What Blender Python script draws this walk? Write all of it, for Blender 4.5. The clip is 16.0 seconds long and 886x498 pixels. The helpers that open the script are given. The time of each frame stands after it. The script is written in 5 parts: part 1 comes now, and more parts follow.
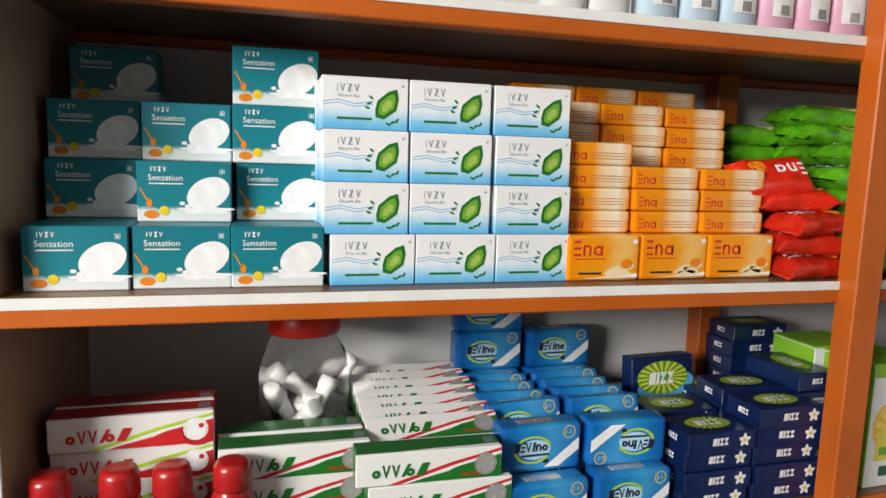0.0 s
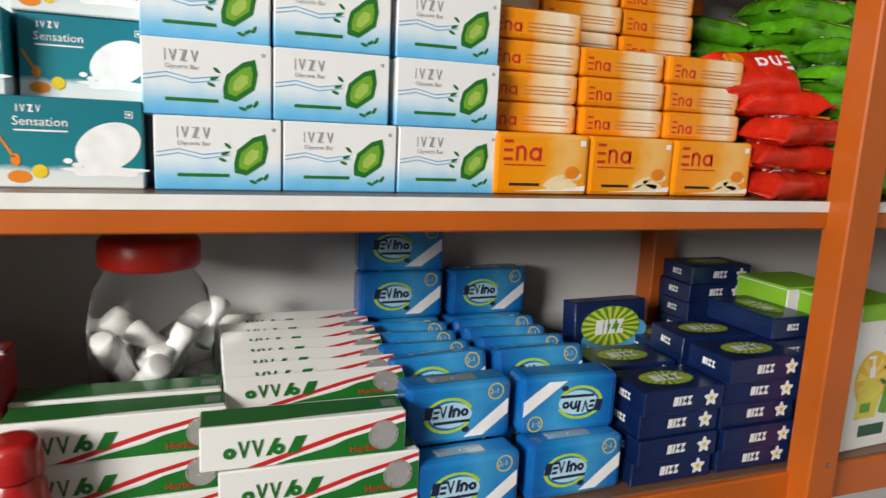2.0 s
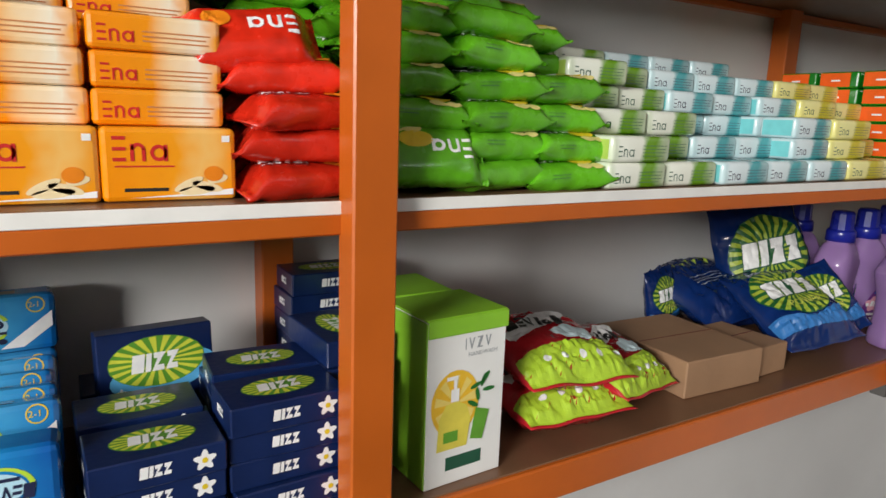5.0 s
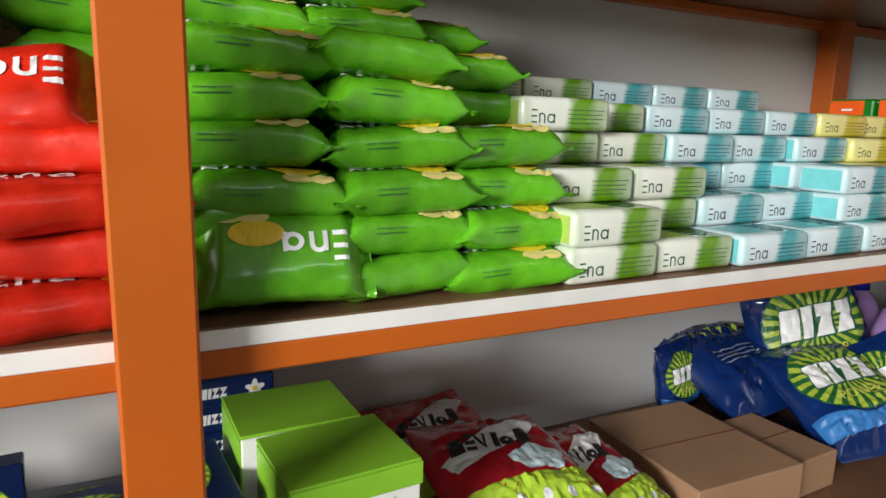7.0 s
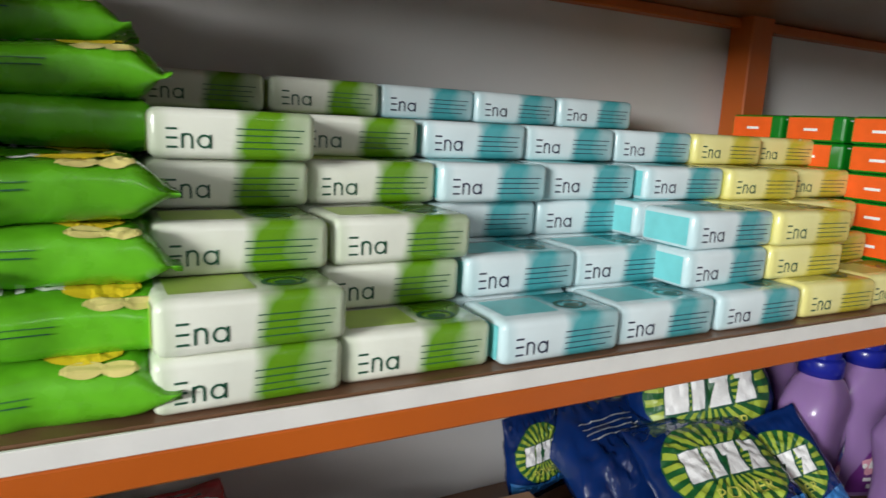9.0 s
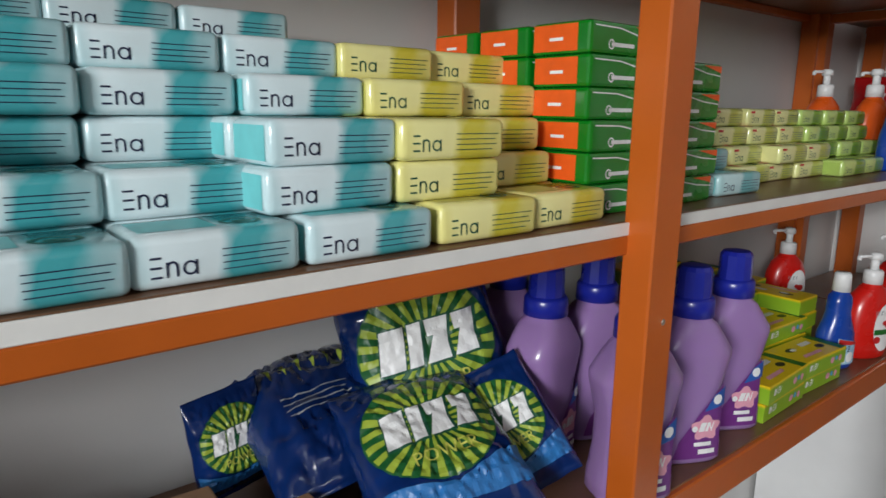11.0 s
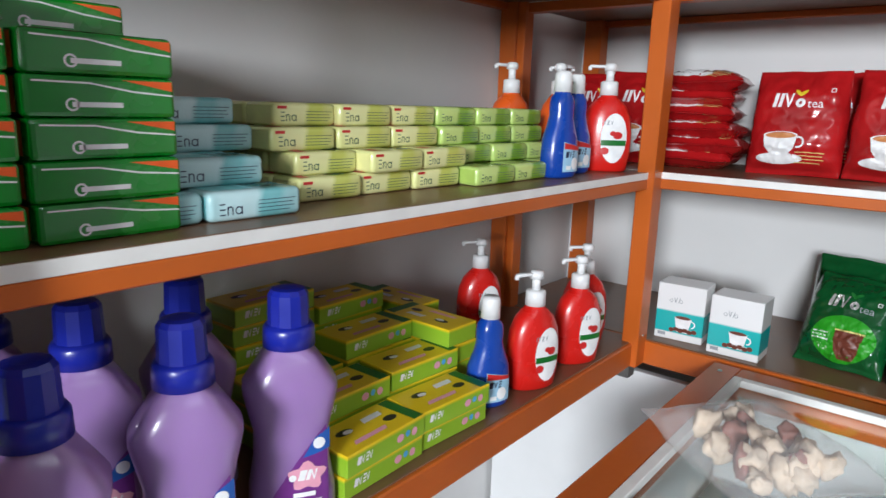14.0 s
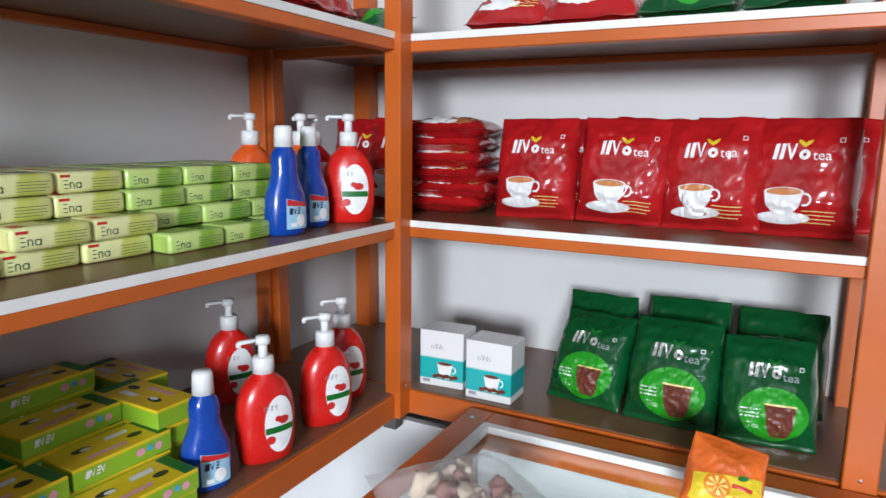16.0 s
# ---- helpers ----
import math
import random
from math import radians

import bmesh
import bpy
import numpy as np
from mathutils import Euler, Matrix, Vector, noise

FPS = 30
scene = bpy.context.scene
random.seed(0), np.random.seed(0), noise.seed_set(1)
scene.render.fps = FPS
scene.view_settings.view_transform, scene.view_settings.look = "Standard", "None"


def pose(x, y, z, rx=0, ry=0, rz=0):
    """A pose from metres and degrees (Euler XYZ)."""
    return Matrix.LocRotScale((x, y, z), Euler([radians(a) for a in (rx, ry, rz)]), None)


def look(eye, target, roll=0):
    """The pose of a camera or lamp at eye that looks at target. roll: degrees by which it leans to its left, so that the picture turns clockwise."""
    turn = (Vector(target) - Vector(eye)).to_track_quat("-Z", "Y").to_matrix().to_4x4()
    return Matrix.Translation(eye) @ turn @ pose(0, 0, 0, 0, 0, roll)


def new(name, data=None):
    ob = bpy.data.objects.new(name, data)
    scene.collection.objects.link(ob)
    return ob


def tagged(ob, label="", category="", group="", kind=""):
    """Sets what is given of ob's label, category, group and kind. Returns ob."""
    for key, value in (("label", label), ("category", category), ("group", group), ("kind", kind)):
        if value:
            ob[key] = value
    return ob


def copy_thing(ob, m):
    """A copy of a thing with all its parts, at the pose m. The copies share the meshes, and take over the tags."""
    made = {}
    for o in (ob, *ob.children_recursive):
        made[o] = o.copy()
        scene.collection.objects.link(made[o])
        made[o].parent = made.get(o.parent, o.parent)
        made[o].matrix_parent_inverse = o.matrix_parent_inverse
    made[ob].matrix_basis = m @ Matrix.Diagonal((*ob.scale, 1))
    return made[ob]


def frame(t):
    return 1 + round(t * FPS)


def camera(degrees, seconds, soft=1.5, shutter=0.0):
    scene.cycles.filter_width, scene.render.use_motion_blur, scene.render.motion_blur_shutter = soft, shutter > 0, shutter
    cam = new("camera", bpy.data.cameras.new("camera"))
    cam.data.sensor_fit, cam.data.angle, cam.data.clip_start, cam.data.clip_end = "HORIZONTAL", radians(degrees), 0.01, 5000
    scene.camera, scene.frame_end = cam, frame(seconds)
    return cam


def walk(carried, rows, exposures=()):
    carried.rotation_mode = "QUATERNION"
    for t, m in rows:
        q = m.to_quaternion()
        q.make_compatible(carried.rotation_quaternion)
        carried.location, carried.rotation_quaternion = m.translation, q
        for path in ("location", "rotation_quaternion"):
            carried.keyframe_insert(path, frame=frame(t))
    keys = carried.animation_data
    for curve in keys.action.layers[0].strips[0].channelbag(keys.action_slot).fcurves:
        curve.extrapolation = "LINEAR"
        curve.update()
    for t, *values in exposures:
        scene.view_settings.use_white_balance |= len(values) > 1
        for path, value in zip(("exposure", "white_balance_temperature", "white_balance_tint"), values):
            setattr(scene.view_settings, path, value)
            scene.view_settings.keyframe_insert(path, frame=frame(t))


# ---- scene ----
cam = camera(67.7, 16.0, shutter=0.2)
METRES, EYE, TILT, LEAN, TURN = 2.15, 1.45, 0.0, 0.6, -15.2
ROWS = [
    (0.0, 0.0, 0.0, 0.0, 0.31, -7.52, -2.33),
    (0.5, 0.0124, 0.0011, -0.0122, 1.98, -8.98, -2.12),
    (1.0, 0.0197, 0.0163, -0.0276, 3.13, -10.34, -0.97),
    (1.5, 0.0187, 0.0563, -0.0428, 1.18, -9.91, -2.34),
    (2.0, 0.0254, 0.0894, -0.0389, -4.51, -10.11, -3.28),
    (2.5, 0.0339, 0.1084, -0.0403, -9.78, -10.35, -3.47),
    (3.0, 0.0443, 0.1226, -0.0419, -13.19, -11.04, -2.77),
    (3.5, 0.0689, 0.1302, -0.044, -14.66, -11.98, -2.16),
    (4.0, 0.1191, 0.1378, -0.0409, -14.77, -11.76, -2.15),
    (4.5, 0.1716, 0.1424, -0.0362, -15.98, -11.53, -2.83),
    (5.0, 0.2087, 0.1399, -0.0286, -15.73, -11.23, -2.56),
    (7.5, 0.3106, 0.249, -0.0012, -9.2, -10.29, -2.06),
    (8.0, 0.3417, 0.2704, 0.0034, -4.62, -10.13, -3.59),
    (8.5, 0.3746, 0.2858, 0.0067, -7.02, -10.71, -3.94),
    (9.0, 0.4099, 0.2927, 0.0074, -12.28, -10.78, -3.42),
    (11.5, 0.551, 0.315, -0.0196, -26.32, -11.82, -1.57),
    (12.0, 0.5944, 0.3227, -0.0203, -29.47, -11.59, -2.07),
    (12.5, 0.6265, 0.3268, -0.0193, -33.33, -11.49, -1.75),
    (13.0, 0.6515, 0.3274, -0.0147, -36.63, -11.69, -1.36),
    (13.5, 0.6823, 0.3192, -0.0125, -35.7, -11.3, -1.36),
    (14.0, 0.7151, 0.3103, -0.0094, -35.29, -11.98, -2.23),
    (14.5, 0.7429, 0.2976, -0.0015, -38.86, -11.69, -2.13),
    (15.0, 0.7633, 0.2869, 0.0037, -42.57, -11.19, -1.27),
    (15.5, 0.7812, 0.2756, 0.007, -45.09, -9.86, -1.31),
    (16.0, 0.7999, 0.2653, 0.0111, -47.07, -9.3, -1.12),
]
walk(cam, [(t, pose(0, 0, EYE, TILT, LEAN, TURN) @ pose(METRES * x, METRES * y, METRES * z, 90 + pitch, roll, yaw)) for t, x, y, z, yaw, pitch, roll in ROWS],
     [(0.0, 0.36, 6650, 8), (3.5, 0.34, 6650, 8), (5.0, 0.66, 6600, 8), (7.5, 0.92, 6450, 7), (9.0, 0.80, 6350, 7), (11.5, 0.58, 6150, 7), (12.5, 0.98, 6050, 7), (14.0, 1.34, 5850, 7), (16.0, 1.40, 5700, 7)])


# ---- light ----
world = bpy.data.worlds.new("world")
scene.world = world
world.use_nodes = True
wn = world.node_tree.nodes
sky = wn.new("ShaderNodeTexSky")
sky.sky_type = "NISHITA"
sky.sun_disc = False
sky.sun_elevation, sky.sun_rotation = radians(40), radians(200)
world.node_tree.links.new(sky.outputs[0], wn["Background"].inputs[0])
wn["Background"].inputs[1].default_value = 0.06


def area(name, m, sx, sy, watts, colour):
    data = bpy.data.lights.new(name, "AREA")
    data.shape, data.size, data.size_y, data.energy, data.color = "RECTANGLE", sx, sy, watts, colour
    ob = new(name, data)
    ob.matrix_world = m
    return ob


# daylight through the open shop front, out of view on the left
area("shop_front_daylight", look((-2.12, -1.10, 2.06), (2.0, 0.45, 1.3)), 1.0, 0.75, 98, (1.0, 0.975, 0.95))
# added weak fill from overhead, with no fitting behind it
area("tube_light_glow", look((1.4, -1.2, 2.62), (1.4, -1.0, 0.0)), 1.2, 0.06, 2.5, (0.95, 0.98, 1.0))

# ---- materials ----
MATS = {}


def nodes_of(name, rough, metal=0.0, coat=0.0):
    m = bpy.data.materials.new(name)
    m.use_nodes = True
    nt = m.node_tree
    b = nt.nodes["Principled BSDF"]
    b.inputs["Roughness"].default_value = rough
    b.inputs["Metallic"].default_value = metal
    b.inputs["Coat Weight"].default_value = coat
    b.inputs["Coat Roughness"].default_value = 0.12
    MATS[name] = m
    return m, nt, b


def relief(nt, b, scale, strength, dist=0.002, detail=3.0):
    co = nt.nodes.new("ShaderNodeTexCoord")
    nz = nt.nodes.new("ShaderNodeTexNoise")
    nz.inputs["Scale"].default_value, nz.inputs["Detail"].default_value = scale, detail
    nt.links.new(co.outputs["Object"], nz.inputs["Vector"])
    bp = nt.nodes.new("ShaderNodeBump")
    bp.inputs["Strength"].default_value, bp.inputs["Distance"].default_value = strength, dist
    nt.links.new(nz.outputs["Fac"], bp.inputs["Height"])
    nt.links.new(bp.outputs["Normal"], b.inputs["Normal"])
    return nz, co


def surface(name, col, rough=0.5, vary=0.12, scale=14.0, bump=0.1, metal=0.0, coat=0.0, fine=160.0, rvary=0.1, perobj=0.0):
    """Colour with stains and fine grain, roughness that varies, fine relief."""
    m, nt, b = nodes_of(name, rough, metal, coat)
    nz, co = relief(nt, b, fine, bump)
    big = nt.nodes.new("ShaderNodeTexNoise")
    big.inputs["Scale"].default_value, big.inputs["Detail"].default_value = scale, 4.0
    nt.links.new(co.outputs["Object"], big.inputs["Vector"])
    ramp = nt.nodes.new("ShaderNodeValToRGB")
    lo = [c * (1 - vary) for c in col]
    hi = [min(1.0, c * (1 + vary)) for c in col]
    ramp.color_ramp.elements[0].position, ramp.color_ramp.elements[1].position = 0.3, 0.7
    ramp.color_ramp.elements[0].color, ramp.color_ramp.elements[1].color = (*lo, 1), (*hi, 1)
    nt.links.new(big.outputs["Fac"], ramp.inputs["Fac"])
    out = ramp.outputs["Color"]
    if perobj:
        info = nt.nodes.new("ShaderNodeObjectInfo")
        mr = nt.nodes.new("ShaderNodeMapRange")
        mr.inputs["To Min"].default_value, mr.inputs["To Max"].default_value = 1 - perobj, 1 + perobj
        nt.links.new(info.outputs["Random"], mr.inputs["Value"])
        hs = nt.nodes.new("ShaderNodeHueSaturation")
        nt.links.new(mr.outputs[0], hs.inputs["Value"])
        nt.links.new(out, hs.inputs["Color"])
        out = hs.outputs["Color"]
    nt.links.new(out, b.inputs["Base Color"])
    rr = nt.nodes.new("ShaderNodeMapRange")
    rr.inputs["To Min"].default_value, rr.inputs["To Max"].default_value = max(0.03, rough - rvary), min(1, rough + rvary)
    nt.links.new(big.outputs["Fac"], rr.inputs["Value"])
    nt.links.new(rr.outputs[0], b.inputs["Roughness"])
    return m


def printed(name, axis, lo, hi, stops, rough=0.35, wobble=0.1, wscale=30.0, bump=0.12, fine=70.0, coat=0.0):
    """Printed stock: a colour run along one axis of the thing, with soft uneven borders."""
    m, nt, b = nodes_of(name, rough, 0.0, coat)
    nz, co = relief(nt, b, fine, bump)
    wob = nt.nodes.new("ShaderNodeTexNoise")
    wob.inputs["Scale"].default_value = wscale
    nt.links.new(co.outputs["Object"], wob.inputs["Vector"])
    sep = nt.nodes.new("ShaderNodeSeparateXYZ")
    nt.links.new(co.outputs["Object"], sep.inputs[0])
    mr = nt.nodes.new("ShaderNodeMapRange")
    mr.inputs["From Min"].default_value, mr.inputs["From Max"].default_value = lo, hi
    nt.links.new(sep.outputs["XYZ".index(axis)], mr.inputs["Value"])
    mad = nt.nodes.new("ShaderNodeMath")
    mad.operation = "MULTIPLY_ADD"
    mad.inputs[1].default_value, mad.inputs[2].default_value = wobble * 2, -wobble
    nt.links.new(wob.outputs["Fac"], mad.inputs[0])
    add = nt.nodes.new("ShaderNodeMath")
    nt.links.new(mr.outputs[0], add.inputs[0])
    nt.links.new(mad.outputs[0], add.inputs[1])
    ramp = nt.nodes.new("ShaderNodeValToRGB")
    els = ramp.color_ramp.elements
    els[0].position, els[0].color = stops[0][0], (*stops[0][1], 1)
    els[1].position, els[1].color = stops[-1][0], (*stops[-1][1], 1)
    for p, c in stops[1:-1]:
        e = els.new(p)
        e.color = (*c, 1)
    nt.links.new(add.outputs[0], ramp.inputs["Fac"])
    nt.links.new(ramp.outputs["Color"], b.inputs["Base Color"])
    return m


def ink(name, col, rough=0.4, metal=0.0):
    return surface(name, col, rough, 0.08, 60.0, 0.05, metal)


WHITE = (0.82, 0.82, 0.82)
ORANGE = surface("orange_brown_enamel", (0.50, 0.105, 0.008), 0.40, 0.12, 6.0, 0.1, coat=0.08, fine=90.0)
BOARD = surface("brown_laminate", (0.17, 0.085, 0.045), 0.34, 0.2, 9.0, 0.08)
EDGE = surface("white_edge_band", (0.80, 0.79, 0.76), 0.5, 0.06, 25.0, 0.1)
WALL = surface("white_wall_paint", (0.72, 0.71, 0.70), 0.75, 0.05, 3.0, 0.15, fine=60.0)
PANEL = surface("beige_plywood", (0.36, 0.23, 0.15), 0.6, 0.14, 7.0, 0.15)
LAMINATE = surface("white_laminate", (0.80, 0.80, 0.80), 0.35, 0.04, 8.0, 0.04)
# unseen floor and ground, darkened to cut light bounced up under the shelves
FLOORM = surface("unseen_floor_dark", (0.085, 0.08, 0.078), 0.35, 0.12, 4.0, 0.05)
# for walls out of view: dark grey to hold down bounced light
DULL = surface("unseen_wall_dark", (0.12, 0.117, 0.114), 0.8, 0.08, 3.0, 0.1)
# ceiling out of view, greyed so that less light bounces off it
CEIL = surface("unseen_ceiling_grey", (0.34, 0.34, 0.335), 0.8, 0.04, 3.0, 0.1)
STEEL = surface("zinc_screw", (0.6, 0.6, 0.58), 0.3, 0.1, 80.0, 0.05, 1.0)
GREYMETAL = surface("grey_foot_plastic", (0.09, 0.085, 0.08), 0.6)
INKW, INKK = ink("white_ink", (0.84, 0.84, 0.84)), ink("black_ink", (0.02, 0.02, 0.02))
INKNAVY, INKGREY = ink("navy_ink", (0.015, 0.02, 0.06)), ink("grey_ink", (0.30, 0.32, 0.34))
INKRED, INKLIME = ink("red_ink", (0.55, 0.02, 0.02)), ink("lime_ink", (0.42, 0.62, 0.04))
INKYEL, INKGRN = ink("yellow_ink", (0.75, 0.55, 0.02)), ink("green_ink", (0.012, 0.15, 0.02))
INKDKG, INKTEAL = ink("dark_green_ink", (0.015, 0.09, 0.05)), ink("teal_ink", (0.05, 0.42, 0.45))
INKORG, INKBLUE = ink("orange_ink", (0.75, 0.22, 0.01)), ink("blue_ink", (0.02, 0.10, 0.40))
INKSKY, INKBRN = ink("sky_ink", (0.10, 0.40, 0.70)), ink("tea_brown_ink", (0.14, 0.035, 0.02))
INKTAN, SILVER = ink("lemon_slice_ink", (0.72, 0.62, 0.22)), ink("silver_foil_ink", (0.7, 0.7, 0.68), 0.25, 0.6)
BURSTG, BURSTY = ink("burst_green_ink", (0.10, 0.30, 0.03)), ink("burst_yellow_ink", (0.62, 0.66, 0.06))
INKPINK = ink("pink_ink", (0.75, 0.35, 0.45))


# ---- mesh helpers ----
def mesh_of(bm, material, smooth=False, name="mesh"):
    me = bpy.data.meshes.new(name)
    bmesh.ops.recalc_face_normals(bm, faces=bm.faces)
    for f in bm.faces:
        f.smooth = smooth
    bm.to_mesh(me)
    bm.free()
    me.materials.append(material)
    return me


def part(name, bm, material, parent=None, label="", smooth=False):
    """Link a bmesh as one mesh object under a thing or part."""
    ob = new(name, mesh_of(bm, material, smooth, name))
    if parent:
        ob.parent = parent
    if label:
        tagged(ob, label)
    return ob


def place(ob, m):
    ob.matrix_basis = m
    return ob


def boxed(w, d, h, bev=0.001, x=0.0, y=0.0, z=0.0, seg=1, bm=None):
    """Box, centred in x and y, base at z."""
    bm = bm or bmesh.new()
    r = bmesh.ops.create_cube(bm, size=1.0)
    bmesh.ops.transform(bm, matrix=Matrix.Translation((x, y, z + h / 2)) @ Matrix.Diagonal((w, d, h, 1)), verts=r["verts"])
    if bev:
        es = list({e for v in r["verts"] for e in v.link_edges})
        bmesh.ops.bevel(bm, geom=es, offset=bev, segments=seg, affect="EDGES", profile=0.5)
    return bm


def loft(profile, segs=28, power=2.0, cx=0.0, cy=0.0, bm=None):
    """Rings (z, rx, ry) joined, closed at both ends."""
    bm = bm or bmesh.new()
    rings = []
    for z, rx, ry in profile:
        ring = []
        for k in range(segs):
            a = 2 * math.pi * k / segs
            c, s = math.cos(a), math.sin(a)
            ring.append(bm.verts.new((cx + rx * math.copysign(abs(c) ** (2 / power), c), cy + ry * math.copysign(abs(s) ** (2 / power), s), z)))
        rings.append(ring)
    for a, b in zip(rings, rings[1:]):
        for k in range(segs):
            bm.faces.new((a[k], a[(k + 1) % segs], b[(k + 1) % segs], b[k]))
    bm.faces.new(rings[0][::-1])
    bm.faces.new(rings[-1])
    return bm


def s_poly(bm, pts):
    bm.faces.new([bm.verts.new((u, v, 0)) for u, v in pts])


def s_rect(bm, u, v, w, h, slant=0.0):
    s_poly(bm, [(u, v), (u + w, v), (u + w + slant * h, v + h), (u + slant * h, v + h)])


def s_ell(bm, u, v, a, b, n=24, rot=0.0, wob=0.0):
    c, s = math.cos(radians(rot)), math.sin(radians(rot))
    pts = []
    for k in range(n):
        t = 2 * math.pi * k / n
        r = 1 + wob * math.sin(5 * t)
        p, q = a * r * math.cos(t), b * r * math.sin(t)
        pts.append((u + p * c - q * s, v + p * s + q * c))
    s_poly(bm, pts)


def s_ring(bm, u, v, r, t, a0=0, a1=360, n=18, sq=1.0):
    for k in range(n):
        p, q = radians(a0 + (a1 - a0) * k / n), radians(a0 + (a1 - a0) * (k + 1) / n)
        s_poly(bm, [(u + rr * math.cos(x), v + sq * rr * math.sin(x)) for rr, x in ((r, p), (r, q), (r - t, q), (r - t, p))])


def s_rays(bm, u, v, a, b, n=18, r0=0.35):
    for k in range(n):
        p, q = 2 * math.pi * k / n, 2 * math.pi * (k + 0.5) / n
        s_poly(bm, [(u + r0 * a * math.cos(p), v + r0 * b * math.sin(p)), (u + a * math.cos(p), v + b * math.sin(p)),
                    (u + a * math.cos(q), v + b * math.sin(q)), (u + r0 * a * math.cos(q), v + r0 * b * math.sin(q))])


def s_mark(bm, u, v, h, kinds, slant=0.0, gap=0.12, stroke=0.17):
    """A row of plain strokes in place of a brand's mark: b block, c comb, n arch, o ring, q ring with stem, i bar, v wedge, z bolt."""
    st = stroke * h
    for k in kinds:
        if k == "b":
            s_rect(bm, u, v, h * 0.62, h, slant)
            u += h * 0.62
        elif k == "c":
            for j in (0, 0.42, 0.84):
                s_rect(bm, u + slant * j * h, v + j * h, h * 0.48, st, slant)
            u += h * 0.48
        elif k == "n":
            s_rect(bm, u, v, st, h * 0.68, slant)
            s_rect(bm, u + h * 0.42, v, st, h * 0.5, slant)
            s_ring(bm, u + h * 0.21 + st / 2, v + h * 0.45, h * 0.21 + st / 2, st, 0, 180, 10)
            u += h * 0.42 + st
        elif k == "o":
            s_ring(bm, u + h * 0.33, v + h * 0.33, h * 0.33, st, 0, 360, 16)
            u += h * 0.66
        elif k == "q":
            s_ring(bm, u + h * 0.33, v + h * 0.33, h * 0.33, st, 0, 360, 16)
            s_rect(bm, u + h * 0.66 - st, v, st, h * 0.66)
            u += h * 0.66
        elif k == "i":
            s_rect(bm, u, v, st * 1.15, h, slant)
            u += st * 1.15
        elif k == "v":
            s_poly(bm, [(u, v + h), (u + h * 0.28, v), (u + h * 0.36, v), (u + h * 0.64, v + h), (u + h * 0.5, v + h), (u + h * 0.32, v + h * 0.3), (u + h * 0.14, v + h)])
            u += h * 0.64
        elif k == "z":
            s_poly(bm, [(u, v), (u + h * 0.62, v), (u + h * 0.62, v + st * 1.3), (u + h * 0.3, v + st * 1.3), (u + h * 0.62 + slant * h, v + h), (u + slant * h, v + h), (u + slant * h, v + h - st * 1.3), (u + h * 0.3, v + h - st * 1.3)])
            u += h * 0.62
        u += gap * h
    return u


def s_lines(bm, u, v, w, n, step, t):
    for k in range(n):
        s_rect(bm, u, v - k * step, w * (1.0, 0.93, 0.97, 0.85)[k % 4], t)


def s_word(bm, u, v, size, word, squeeze=1.0):
    cu = bpy.data.curves.new("word", "FONT")
    cu.body, cu.size, cu.resolution_u = word, size, 2
    ob = bpy.data.objects.new("word", cu)
    me = bpy.data.meshes.new_from_object(ob)
    base = len(bm.verts)
    bm.from_mesh(me)
    bm.verts.ensure_lookup_table()
    for vert in bm.verts[base:]:
        vert.co.x, vert.co.y, vert.co.z = u + vert.co.x * squeeze, v + vert.co.y, 0
    bpy.data.objects.remove(ob)
    bpy.data.meshes.remove(me)
    bpy.data.curves.remove(cu)


def art(name, parent, material, surf, draw, fine=0.0, turned=None):
    """Print on a surface: 2D shapes laid on by surf(u, v). turned: (u, v) about which the print stands on its head."""
    bm = bmesh.new()
    draw(bm)
    if fine:
        bmesh.ops.triangulate(bm, faces=bm.faces)
        for _ in range(7):
            es = [e for e in bm.edges if e.calc_length() > fine]
            if not es:
                break
            bmesh.ops.subdivide_edges(bm, edges=es, cuts=1)
            bmesh.ops.triangulate(bm, faces=[f for f in bm.faces if len(f.verts) > 3])
    for v in bm.verts:
        u, w = v.co.x, v.co.y
        if turned:
            u, w = 2 * turned[0] - u, 2 * turned[1] - w
        v.co = surf(u, w)
    me = bpy.data.meshes.new(name)
    bm.to_mesh(me)
    bm.free()
    me.materials.append(material)
    ob = new(name, me)
    ob.parent = parent
    return ob


def front(d, off=0.0004):
    return lambda u, v: (u, -d / 2 - off, v)


def top(h, off=0.0004):
    return lambda u, v: (u, v, h + off)


def left(w, off=0.0004):
    return lambda u, v: (-w / 2 - off, -u, v)


